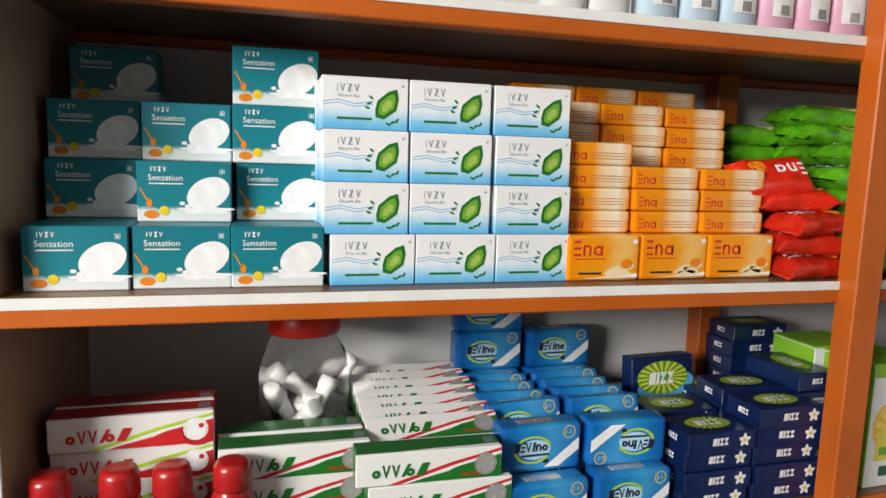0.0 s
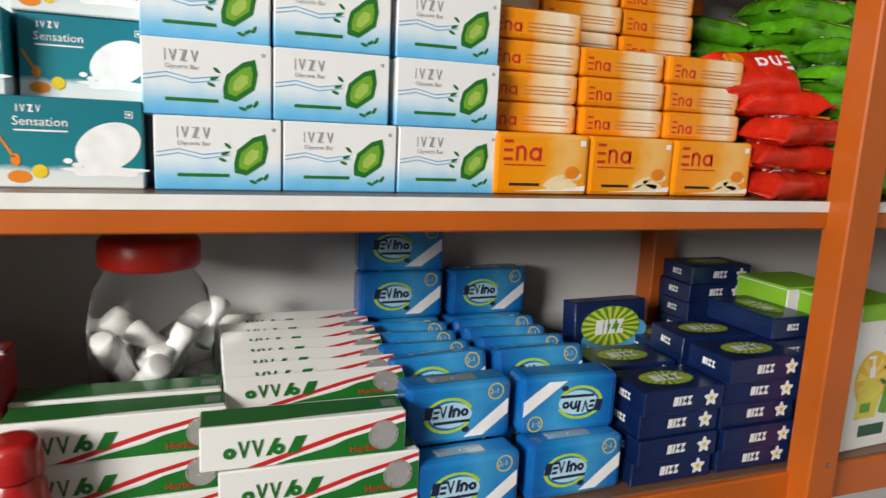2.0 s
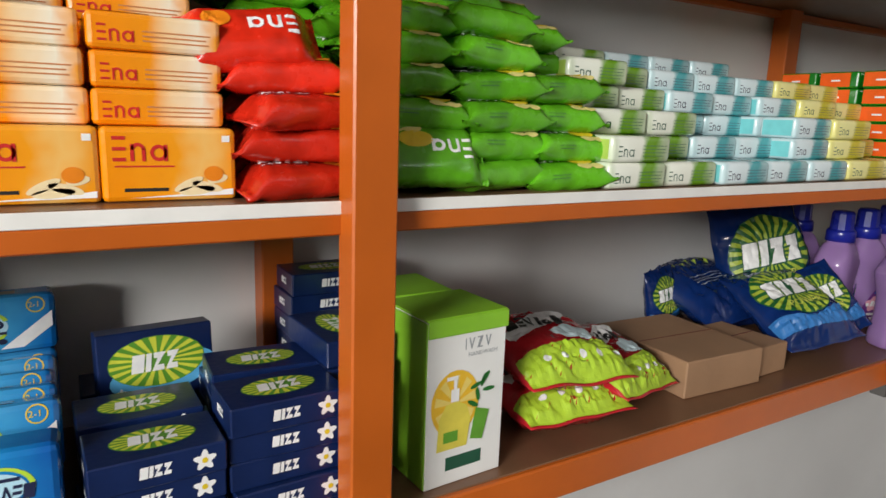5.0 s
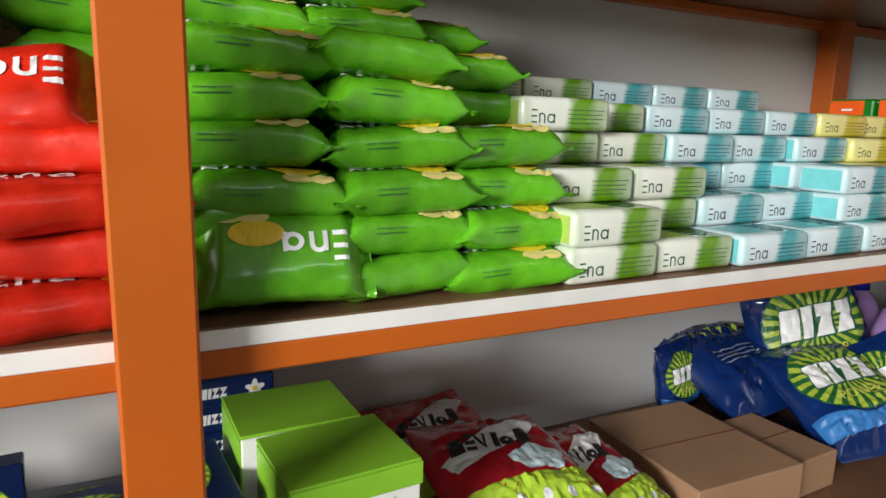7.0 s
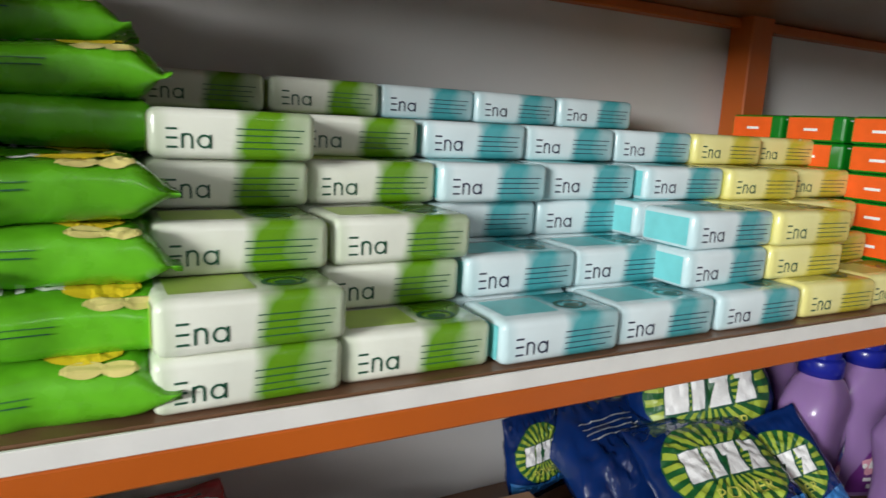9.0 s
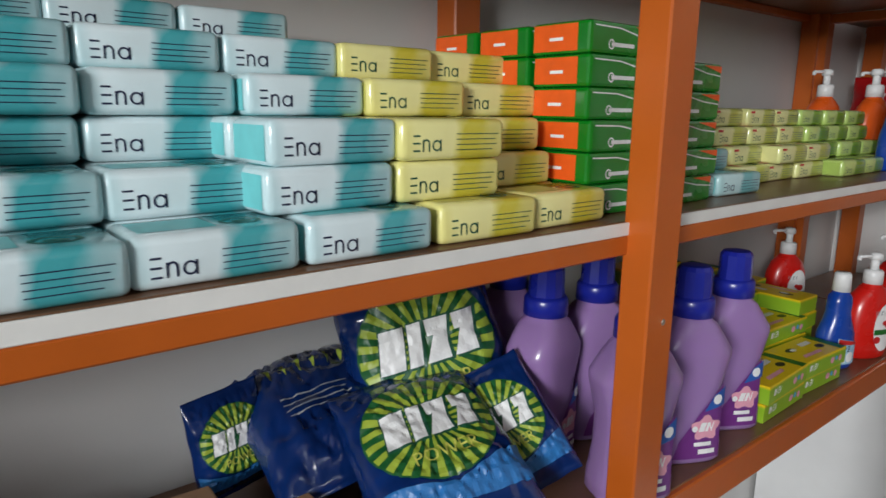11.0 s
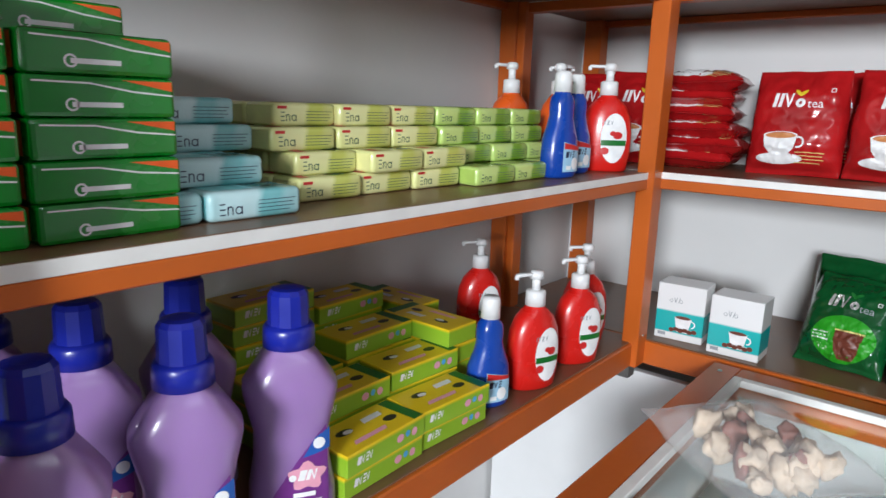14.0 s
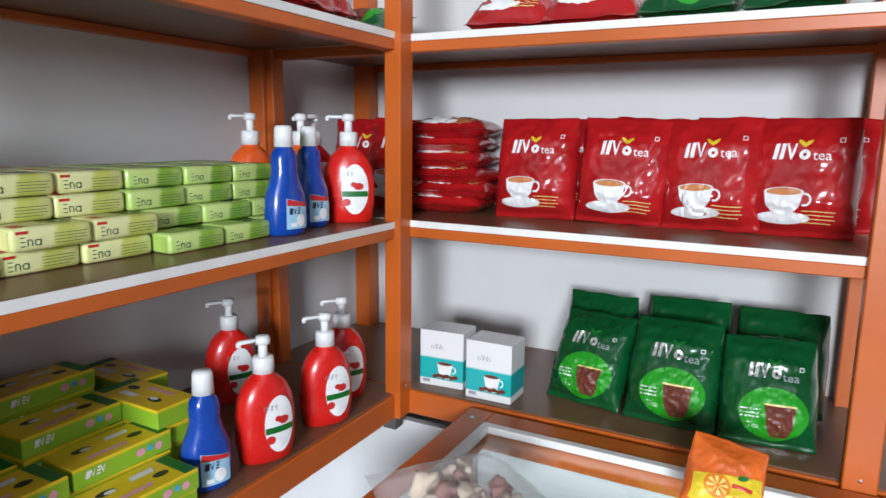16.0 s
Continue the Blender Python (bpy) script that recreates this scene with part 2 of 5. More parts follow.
def pillow(w, h, t, seal, seed, crumple=0.0025, p=4.0, n=26, sag=0.0):
    """A filled foil pouch standing in x and z, with crimped seals at the ends of one axis. Returns bmesh and its front surface."""
    off = Vector((seed * 3.7, seed * 1.3, seed * 7.1))

    def point(a, b, side):
        s, o = (b, a) if seal == "z" else (a, b)
        fill = max(0.0, (1 - abs(o) ** p)) ** 0.5 * min(1.0, max(0.0, (0.90 - abs(s)) / (0.20 if seal == "x" else 0.42))) ** 0.55
        if sag and seal == "z":
            fill *= 1 - sag * b
        edge = 1 - 0.07 * fill * (1 if seal == "x" else 0.6)
        x, z = a * w / 2, b * h / 2
        wave = noise.noise(Vector((a * 2.3, b * 2.3, 0.7)) + off)
        if seal == "z":
            x *= edge + 0.02 * wave
            z *= 1 + 0.03 * noise.noise(Vector((a * 2.4, 0.2, 4)) + off)
            x *= 1 - 0.05 * max(0.0, b) + 0.03 * noise.noise(Vector((0.4, b * 2.5, 2)) + off)
        else:
            z *= edge + 0.03 * wave
            x *= 1 + 0.03 * noise.noise(Vector((b * 3, 0.2, 4)) + off)
        rid = 0.6 - abs(noise.noise(Vector((x * 34 + 6 * wave, z * 34, side * 3.0)) + off)) * 2.4 - abs(noise.noise(Vector((x * 70, z * 70 + 5 * wave, side * 3.0)) - off)) * 0.9
        rid2 = noise.noise(Vector((x * 90, z * 90, side * 5.0)) + off)
        near = 0.35 + 0.65 * min(1.0, abs(s) * 1.1)
        y = fill * t / 2 + 0.0007 + crumple * near * (rid * 0.9 + rid2 * 0.35) * min(1.0, fill * 2.2)
        bend = (1 - fill) * 0.006 * noise.noise(Vector((a * 1.7, b * 1.7, 9)) + off)
        if abs(s) > 0.88:
            bend += 0.0006 * math.sin(s * 240)
        return Vector((x, side * max(y, 0.0006) + bend, z + h / 2))

    bm = bmesh.new()
    grids = {}
    for side in (-1, 1):
        for i in range(n + 1):
            for j in range(n + 1):
                grids[side, i, j] = bm.verts.new(point(-1 + 2 * i / n, -1 + 2 * j / n, side))
    for side in (-1, 1):
        for i in range(n):
            for j in range(n):
                bm.faces.new([grids[side, *q] for q in ((i, j), (i + 1, j), (i + 1, j + 1), (i, j + 1))])
    for i in range(n):
        for a, b in (((i, 0), (i + 1, 0)), ((i, n), (i + 1, n)), ((0, i), (0, i + 1)), ((n, i), (n, i + 1))):
            bm.faces.new((grids[-1, *a], grids[-1, *b], grids[1, *b], grids[1, *a]))

    sheet = {(i, j): grids[-1, i, j].co.copy() for i in range(n + 1) for j in range(n + 1)}

    def surf(u, v):
        a = max(0.0, min(n - 0.001, (u / w + 0.5) * n))
        b = max(0.0, min(n - 0.001, v / h * n))
        i, j = int(a), int(b)
        a, b = a - i, b - j
        q = (sheet[i, j] * (1 - a) + sheet[i + 1, j] * a) * (1 - b) + (sheet[i, j + 1] * (1 - a) + sheet[i + 1, j + 1] * a) * b
        return (q.x, q.y - 0.0011, q.z)

    return bm, surf


def jit(x, y, z, rz=0.0, amt=1.0):
    """A resting pose with a hand-stacked looseness."""
    return pose(x + random.uniform(-0.0015, 0.0015) * amt, y + random.uniform(-0.003, 0.003) * amt, z, 0, 0, rz + random.uniform(-1.6, 1.6) * amt)


# ---- the room ----
FZ, MZ, UZ = 1.005, 1.311, 1.620     # shelf tops
FY, BY, RX, BX = 0.69, 1.025, 2.79, 3.125   # rack fronts and walls


def structure(name, w, d, h, x, y, z, material, bev=0.0):
    return tagged(part(name, boxed(w, d, h, bev, x, y, z), material), kind="structure")


structure("floor", 6.4, 5.4, 0.1, 1.0, -1.2, -0.1, FLOORM)
structure("ceiling", 6.4, 5.4, 0.1, 1.0, -1.2, 2.8, CEIL)
structure("wall_north", 5.6, 0.12, 2.8, 0.385, BY + 0.06, 0, WALL)
structure("wall_east", 0.12, 4.0, 2.8, BX + 0.06, -0.855, 0, WALL)
# unseen walls, added to limit bounce and leave the daylight opening
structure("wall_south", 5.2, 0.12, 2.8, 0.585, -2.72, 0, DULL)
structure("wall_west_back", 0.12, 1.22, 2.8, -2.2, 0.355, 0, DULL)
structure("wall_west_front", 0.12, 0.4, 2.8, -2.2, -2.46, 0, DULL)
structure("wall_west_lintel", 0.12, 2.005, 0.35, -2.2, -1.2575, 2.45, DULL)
structure("ground", 60, 60, 0.1, -20, -1.2, -0.25, FLOORM)


# ---- racks ----
def rack(name, label, length, posts, shelves, m, depth, left_panel=False):
    """Painted steel rack along x, front at y 0, back at y depth."""
    top_ob = new(name)
    place(top_ob, m)
    tagged(top_ob, label, "shelf rack", kind="")
    x0, x1 = length
    for z in shelves:
        lo = z < 1.1
        board = part("shelf_board", boxed(x1 - x0 - 0.004, depth - 0.004, 0.011, 0.0008, (x0 + x1) / 2, depth / 2 - 0.0005, z - 0.011), BOARD, top_ob, "brown laminate shelf board")
        if not lo:
            part("edge_band", boxed(x1 - x0 - 0.004, 0.0025, 0.0115, 0.0006, (x0 + x1) / 2, -0.0038, z - 0.0112), EDGE, board, "white edge band")
            part("front_rail", boxed(x1 - x0, 0.028, 0.0175, 0.0015, (x0 + x1) / 2, 0.0095, z - 0.0288), ORANGE, top_ob)
        else:
            part("front_rail", boxed(x1 - x0, 0.034, 0.044, 0.002, (x0 + x1) / 2, 0.012, z - 0.046), ORANGE, top_ob)
        part("back_rail", boxed(x1 - x0, 0.02, 0.0125, 0.0015, (x0 + x1) / 2, depth - 0.016, z - 0.0238), ORANGE, top_ob)
    for px, py, bx, screw_z in posts:
        p = part("post", boxed(0.041, 0.031, 1.30, 0.0018, px, py, FZ - 0.046), ORANGE, top_ob)
        s = part("screw", loft([(0, 0.0028, 0.0028), (0.0008, 0.0028, 0.0028), (0.0014, 0.0016, 0.0016)], 10), STEEL, p)
        s.matrix_basis = pose(px + random.uniform(-0.006, 0.006), py - 0.016, screw_z, 90, 0, 0)
        part("back_post", boxed(0.041, 0.036, 1.28, 0.0018, bx, depth - 0.027, FZ - 0.017), ORANGE, top_ob)
        part("foot", boxed(0.026, 0.026, 0.03, 0.001, px + 0.008, 0.016, FZ - 0.076), GREYMETAL, top_ob, "dark grey plastic foot")
    if left_panel:
        part("side_panel", boxed(0.018, depth - 0.004, 2.3, 0.001, x0 - 0.011, depth / 2, 0.0), PANEL, top_ob, "beige plywood side panel")
        part("panel_edge", boxed(0.018, 0.003, 2.3, 0.0008, x0 - 0.011, -0.0016, 0.0), EDGE, top_ob, "white edge band of the side panel")
    return top_ob


rack("shelf_rack", "orange-brown enamelled steel rack with white-edged brown boards", (-0.245, 2.785), ((0.7425, -0.0145, 0.758, 1.022), (1.7437, -0.0145, 1.791, 1.223), (2.772, 0.0, 2.786, 1.017)), (FZ, MZ, UZ), pose(0, FY, 0), BY - FY, True)
rack("shelf_rack", "orange-brown steel corner rack with white-edged boards of tea", (-0.318, 1.6), ((-0.295, 0.0, -0.289, 1.017), (0.706, 0.0, 0.712, 1.017), (1.55, 0.0, 1.556, 1.017)), (FZ, MZ, UZ), pose(RX, FY, 0, 0, 0, -90), BX - RX)

# white panel below the corner rack
tagged(part("base_panel", boxed(0.016, 1.6, 0.93, 0.001, RX + 0.03, BY - 0.81, 0.0), LAMINATE), kind="structure")


# ---- goods: prototypes ----
PROTO_AT = pose(0, 0, 0)


def thing(name, bm, material, label, category, group="", smooth=False):
    """A thing with its body as a part; the first one built is moved to its first place by put()."""
    root = new(name)
    tagged(root, label, category, group)
    part("body", bm, material, root, smooth=smooth)
    return root


FRESH = {}


def put(proto, m):
    """The prototype itself the first time, then copies."""
    if proto not in FRESH:
        FRESH[proto] = 1
        proto.matrix_basis = m
        return proto
    return copy_thing(proto, m)


def cream_box():
    w, d, h = 0.096, 0.062, 0.065
    mat = printed("teal_cream_soap_card", "Z", 0, h, [(0.0, (0.72, 0.74, 0.74)), (0.17, (0.66, 0.72, 0.72)), (0.25, (0.005, 0.20, 0.24)), (1.0, (0.004, 0.17, 0.22))], 0.38, 0.05, 60)
    ob = thing("soap_box", boxed(w, d, h, 0.0012), mat, "teal cream soap carton with white oval bar picture", "soap box", "teal soap boxes")
    f = front(d)
    art("bar_picture", ob, INKW, f, lambda b: s_ell(b, 0.024, 0.031, 0.0235, 0.0165, 32, 28))
    art("milk_splash", ob, INKW, front(d, 0.0003), lambda b: (s_ell(b, 0.022, 0.013, 0.027, 0.004, 24, 0, 0.18), s_ell(b, -0.003, 0.020, 0.003, 0.002), s_ell(b, 0.003, 0.017, 0.0035, 0.002)))
    art("honey_picture", ob, INKORG, f, lambda b: (s_ell(b, -0.034, 0.008, 0.0075, 0.0045), s_ell(b, -0.036, 0.020, 0.003, 0.0045), s_poly(b, [(-0.046, 0.036), (-0.0448, 0.037), (-0.036, 0.022), (-0.0375, 0.021)])))
    art("seal_print", ob, INKYEL, front(d, 0.0006), lambda b: s_ell(b, -0.021, 0.012, 0.0050, 0.0050))
    art("brand_mark", ob, INKW, f, lambda b: s_mark(b, -0.034, 0.054, 0.0052, "ivzv", 0, 0.3, 0.15))
    art("name_print", ob, INKW, f, lambda b: (s_word(b, -0.037, 0.0445, 0.0092, "Sensation"), s_lines(b, -0.036, 0.0405, 0.034, 1, 0.003, 0.0012)))
    art("quality_mark", ob, INKW, f, lambda b: (s_ring(b, 0.0385, 0.055, 0.0036, 0.0007, 45, 405, 4), s_ell(b, 0.0385, 0.055, 0.0012, 0.0012, 8)))
    return ob


def glycerin_box():
    w, d, h = 0.0945, 0.048, 0.0565
    mat = printed("white_blue_soap_card", "Z", 0, h, [(0.0, (0.10, 0.42, 0.74)), (0.16, (0.22, 0.55, 0.80)), (0.42, (0.74, 0.82, 0.87)), (0.5, WHITE), (1.0, WHITE)], 0.35, 0.1, 40)
    ob = thing("soap_box", boxed(w, d, h, 0.001), mat, "white glycerin soap carton with blue water and green bar print", "soap box", "white soap boxes")
    f = front(d)
    leaf = [(0.011, 0.014), (0.020, 0.012), (0.034, 0.022), (0.0365, 0.034), (0.0345, 0.045), (0.025, 0.042), (0.013, 0.032), (0.0105, 0.022)]
    inner = [(0.0145, 0.018), (0.020, 0.016), (0.0315, 0.0245), (0.033, 0.034), (0.0315, 0.040), (0.0255, 0.038), (0.016, 0.030), (0.014, 0.023)]
    core = [(0.018, 0.021), (0.022, 0.020), (0.029, 0.0265), (0.0295, 0.032), (0.024, 0.033), (0.0185, 0.027)]
    art("bar_outline", ob, INKGRN, f, lambda b: s_poly(b, leaf))
    art("bar_picture", ob, ink("leaf_green_ink", (0.16, 0.36, 0.03)), front(d, 0.0006), lambda b: s_poly(b, inner))
    art("bar_shine", ob, ink("pale_leaf_ink", (0.36, 0.52, 0.10)), front(d, 0.0008), lambda b: s_poly(b, core))
    art("leaf_sprig", ob, INKGRN, f, lambda b: [s_ell(b, u, v, 0.0032, 0.0013, 10, r) for u, v, r in ((0.004, 0.029, 20), (0.006, 0.035, -40), (0.002, 0.024, -20), (0.030, 0.009, 30), (0.025, 0.007, -20), (0.035, 0.011, 60))])
    art("water_line", ob, INKSKY, f, lambda b: [s_poly(b, [(-0.046, 0.029 + k), (-0.03, 0.032 + k), (-0.012, 0.028 + k), (0.008, 0.031 + k), (0.008, 0.0304 + k), (-0.012, 0.0272 + k), (-0.03, 0.0312 + k), (-0.046, 0.0283 + k)]) for k in (0, -0.003)])
    art("brand_mark", ob, INKGREY, f, lambda b: s_mark(b, -0.031, 0.040, 0.0085, "ivzv", 0, 0.28, 0.07))
    art("name_print", ob, INKGREY, f, lambda b: s_word(b, -0.031, 0.0345, 0.0048, "Glycerin Bar"))
    art("green_strip", ob, INKGRN, f, lambda b: s_rect(b, -0.031, 0.0105, 0.038, 0.0026))
    art("quality_mark", ob, INKK, f, lambda b: s_ring(b, 0.041, 0.0485, 0.0016, 0.0006, 45, 405, 4))
    return ob


def orange_tall():
    w, d, h = 0.098, 0.034, 0.0565
    mat = printed("orange_cream_soap_wrap", "X", -0.049, 0.049, [(0.0, (0.86, 0.27, 0.002)), (0.5, (0.87, 0.33, 0.010)), (0.72, (0.86, 0.50, 0.14)), (1.0, (0.86, 0.32, 0.010))], 0.22, 0.22, 35, 0.35, 50, coat=0.4)
    ob = thing("soap_pack", boxed(w, d, h, 0.004, seg=2), mat, "glossy orange wrapped soap standing on edge", "soap pack", "orange soap packs")
    f = front(d)
    art("brand_mark", ob, INKRED, f, lambda b: s_mark(b, -0.041, 0.031, 0.019, "cnq", 0, 0.16, 0.14))
    art("name_print", ob, INKRED, f, lambda b: s_lines(b, -0.040, 0.0265, 0.042, 1, 0.002, 0.0012))
    art("sandal_picture", ob, ink("cream_ink", (0.80, 0.66, 0.40)), f, lambda b: [s_ell(b, u, v, a, 0.0035, 16, r) for u, v, a, r in ((0.012, 0.013, 0.012, 25), (0.026, 0.011, 0.012, -15), (0.034, 0.017, 0.008, 10), (0.018, 0.008, 0.014, 5))])
    art("slice_picture", ob, INKORG, front(d, 0.0006), lambda b: s_ell(b, 0.031, 0.021, 0.0075, 0.006))
    art("small_print", ob, INKK, f, lambda b: s_rect(b, -0.034, 0.008, 0.031, 0.0026))
    art("white_swoosh", ob, INKW, front(d, 0.0003), lambda b: s_poly(b, [(-0.03, 0.003), (0.046, 0.004), (0.046, 0.009), (0.02, 0.006)]))
    art("quality_mark", ob, INKW, f, lambda b: s_rect(b, 0.038, 0.046, 0.006, 0.005))
    return ob


def orange_flat():
    w, d, h = 0.0965, 0.056, 0.0275
    mat = printed("orange_white_soap_wrap", "X", -0.048, 0.048, [(0.0, (0.86, 0.25, 0.002)), (0.42, (0.86, 0.30, 0.008)), (0.62, (0.87, 0.62, 0.34)), (0.85, (0.88, 0.80, 0.64)), (0.97, (0.85, 0.33, 0.03)), (1.0, (0.85, 0.27, 0.005))], 0.24, 0.12, 45, 0.35, 60, coat=0.4)
    ob = thing("soap_pack", boxed(w, d, h, 0.004, seg=2), mat, "glossy orange wrapped soap bar lying in a stack", "soap pack", "orange soap packs")
    f = front(d)
    art("brand_mark", ob, INKRED, f, lambda b: s_mark(b, -0.041, 0.006, 0.0125, "cnq", 0, 0.16, 0.13))
    art("small_print", ob, ink("faded_red_ink", (0.55, 0.22, 0.08)), f, lambda b: s_lines(b, -0.010, 0.014, 0.05, 3, 0.0035, 0.0011))
    art("top_shade", ob, INKORG, top(h), lambda b: s_rect(b, -0.044, -0.024, 0.04, 0.046))
    return ob


def wrapped(label, base, tint, inkm, w=0.098, d=0.055, h=0.031, red=False, group="wrapped soaps"):
    key = label.split()[0]
    mat = printed(key + "_soap_wrap", "X", -w / 2, w / 2, [(0.0, [c * 0.75 + t * 0.25 for c, t in zip(base, tint)]), (0.12, base), (0.48, base), (0.64, tint), (0.8, tint), (1.0, [c * 0.6 + t * 0.4 for c, t in zip(base, tint)])], 0.24, 0.3, 26, 0.45, 55, coat=0.35)
    ob = thing("soap_bar", boxed(w, d, h, 0.0055, seg=3), mat, label, "soap bar", group, True)
    f = front(d)
    art("brand_mark", ob, inkm, f, lambda b: s_mark(b, -w * 0.40, h * 0.22, h * 0.42, "cnq", 0, 0.17, 0.10))
    art("small_print", ob, inkm, f, lambda b: s_lines(b, 0.0, h * 0.62, w * 0.42, 4, h * 0.13, 0.0006))
    art("end_panel", ob, INKS[key], left(w), lambda b: s_rect(b, -d * 0.40, h * 0.12, d * 0.8, h * 0.74))
    art("emblem", ob, INKDKG, top(h), lambda b: (s_ring(b, w * 0.2, -0.006, 0.0125, 0.0028, sq=0.75), s_ell(b, w * 0.2, -0.008, 0.006, 0.004)))
    art("top_print", ob, INKS[key], top(h, 0.0003), lambda b: s_rect(b, -w * 0.42, -d * 0.30, w * 0.44, d * 0.6))
    if red:
        art("red_flash", ob, INKRED, top(h, 0.0006), lambda b: s_rect(b, -w * 0.45, -d * 0.42, 0.012, 0.016))
        art("red_corner", ob, INKRED, front(d, 0.0006), lambda b: s_rect(b, -w * 0.45, h * 0.74, 0.012, h * 0.12))
    return ob


INKS = {"lime": ink("lime_wrap_ink", (0.40, 0.56, 0.10)), "teal": ink("aqua_wrap_ink", (0.18, 0.58, 0.60)), "yellow": ink("lemon_wrap_ink", (0.66, 0.62, 0.15)),
        "cream": ink("cream_wrap_ink", (0.68, 0.66, 0.28)), "olive": ink("olive_wrap_ink", (0.36, 0.50, 0.10)), "aqua": ink("pale_aqua_ink", (0.25, 0.62, 0.64))}


def brick():
    w, d, h = 0.1035, 0.068, 0.0285
    mat = surface("green_detergent_wrap", (0.008, 0.20, 0.012), 0.25, 0.15, 20, 0.3, coat=0.4, fine=45)
    ob = thing("detergent_bar", boxed(w, d, h, 0.0035, seg=2), mat, "green detergent bar wrap with orange ends in a stack", "detergent bar", "green detergent bars")
    f = front(d)
    art("orange_end", ob, ink("deep_orange_ink", (0.80, 0.11, 0.01)), left(w), lambda b: s_rect(b, -d * 0.46, h * 0.10, d * 0.76, h * 0.82))
    art("end_mark", ob, INKW, left(w, 0.0007), lambda b: s_rect(b, -0.012, h * 0.42, 0.016, h * 0.10))
    art("orange_top", ob, MATS["deep_orange_ink"], f, lambda b: s_poly(b, [(0.012, h * 0.92), (0.049, h * 0.68), (0.049, h * 0.92)]))
    art("white_curve", ob, INKW, front(d, 0.0006), lambda b: (s_poly(b, [(-0.046, h * 0.82), (-0.01, h * 0.80), (0.02, h * 0.62), (0.049, h * 0.55), (0.049, h * 0.59), (0.02, h * 0.67), (-0.01, h * 0.84), (-0.046, h * 0.86)]),))
    art("brand_mark", ob, INKW, f, lambda b: (s_rect(b, -0.022, h * 0.25, 0.034, 0.0035), s_ring(b, -0.022, h * 0.31, 0.0045, 0.0014)))
    return ob


def revito_block(label="blue wrapped washing soap with white diagonal band"):
    w, d, h = 0.110, 0.036, 0.061
    mat = printed("blue_washing_soap_wrap", "X", -0.055, 0.055, [(0.0, (0.004, 0.10, 0.38)), (0.35, (0.012, 0.22, 0.54)), (0.6, (0.05, 0.32, 0.62)), (1.0, (0.004, 0.13, 0.44))], 0.2, 0.2, 30, 0.5, 40, coat=0.5)
    ob = thing("washing_soap", boxed(w, d, h, 0.006, seg=2), mat, label, "washing soap", "blue washing soaps")
    f = front(d)
    art("white_band", ob, INKW, f, lambda b: s_poly(b, [(0.004, 0.006), (0.024, 0.006), (0.051, 0.026), (0.051, 0.042)]))
    art("lime_swirl", ob, INKLIME, front(d, 0.0003), lambda b: s_ring(b, -0.012, 0.030, 0.026, 0.004, 20, 330, 20, 0.7))
    art("glow_print", ob, ink("pale_blue_ink", (0.45, 0.70, 0.82)), front(d, 0.0002), lambda b: s_ell(b, -0.010, 0.030, 0.022, 0.013))
    art("brand_mark", ob, INKNAVY, front(d, 0.0007), lambda b: s_mark(b, -0.038, 0.028, 0.0125, "bcvino", 0.15, 0.08, 0.22))
    art("small_print", ob, INKNAVY, f, lambda b: (s_rect(b, -0.028, 0.0215, 0.038, 0.003), s_ell(b, 0.006, 0.014, 0.004, 0.003)))
    art("two_in_one_print", ob, INKYEL, f, lambda b: (s_ring(b, 0.037, 0.050, 0.0085, 0.0012), s_word(b, 0.0305, 0.0475, 0.008, "2-1")))
    art("top_label", ob, SILVER, top(h), lambda b: s_rect(b, -0.03, -0.009, 0.05, 0.014))
    return ob


NAVYCARD = surface("navy_soap_card", (0.004, 0.015, 0.075), 0.34, 0.2, 25, 0.15, coat=0.2)


def bizz_prints(ob, f, w, h, big):
    u0, v0 = 0, h * 0.50
    art("blue_swoosh", ob, INKSKY, f(0.0002), lambda b: s_ell(b, 0.006, v0 - 0.010, w * 0.47, h * 0.30, 28, 8))
    art("lime_burst", ob, BURSTG, f(0.0004), lambda b: s_ell(b, u0, v0 + 0.003, w * 0.42, h * 0.36))
    art("starburst", ob, BURSTY, f(0.0006), lambda b: s_rays(b, u0, v0 + 0.003, w * 0.41, h * 0.35, 20, 0.3))
    art("brand_mark", ob, INKW, f(0.0009), lambda b: s_mark(b, -w * 0.23, v0 - h * 0.10, h * 0.26, "bizz", 0.12, 0.08, 0.24))
    art("flower_mark", ob, INKW, f(0.0006), lambda b: s_ell(b, -w * 0.32, h * 0.15, 0.004, 0.004, 20, 0, 0.35))


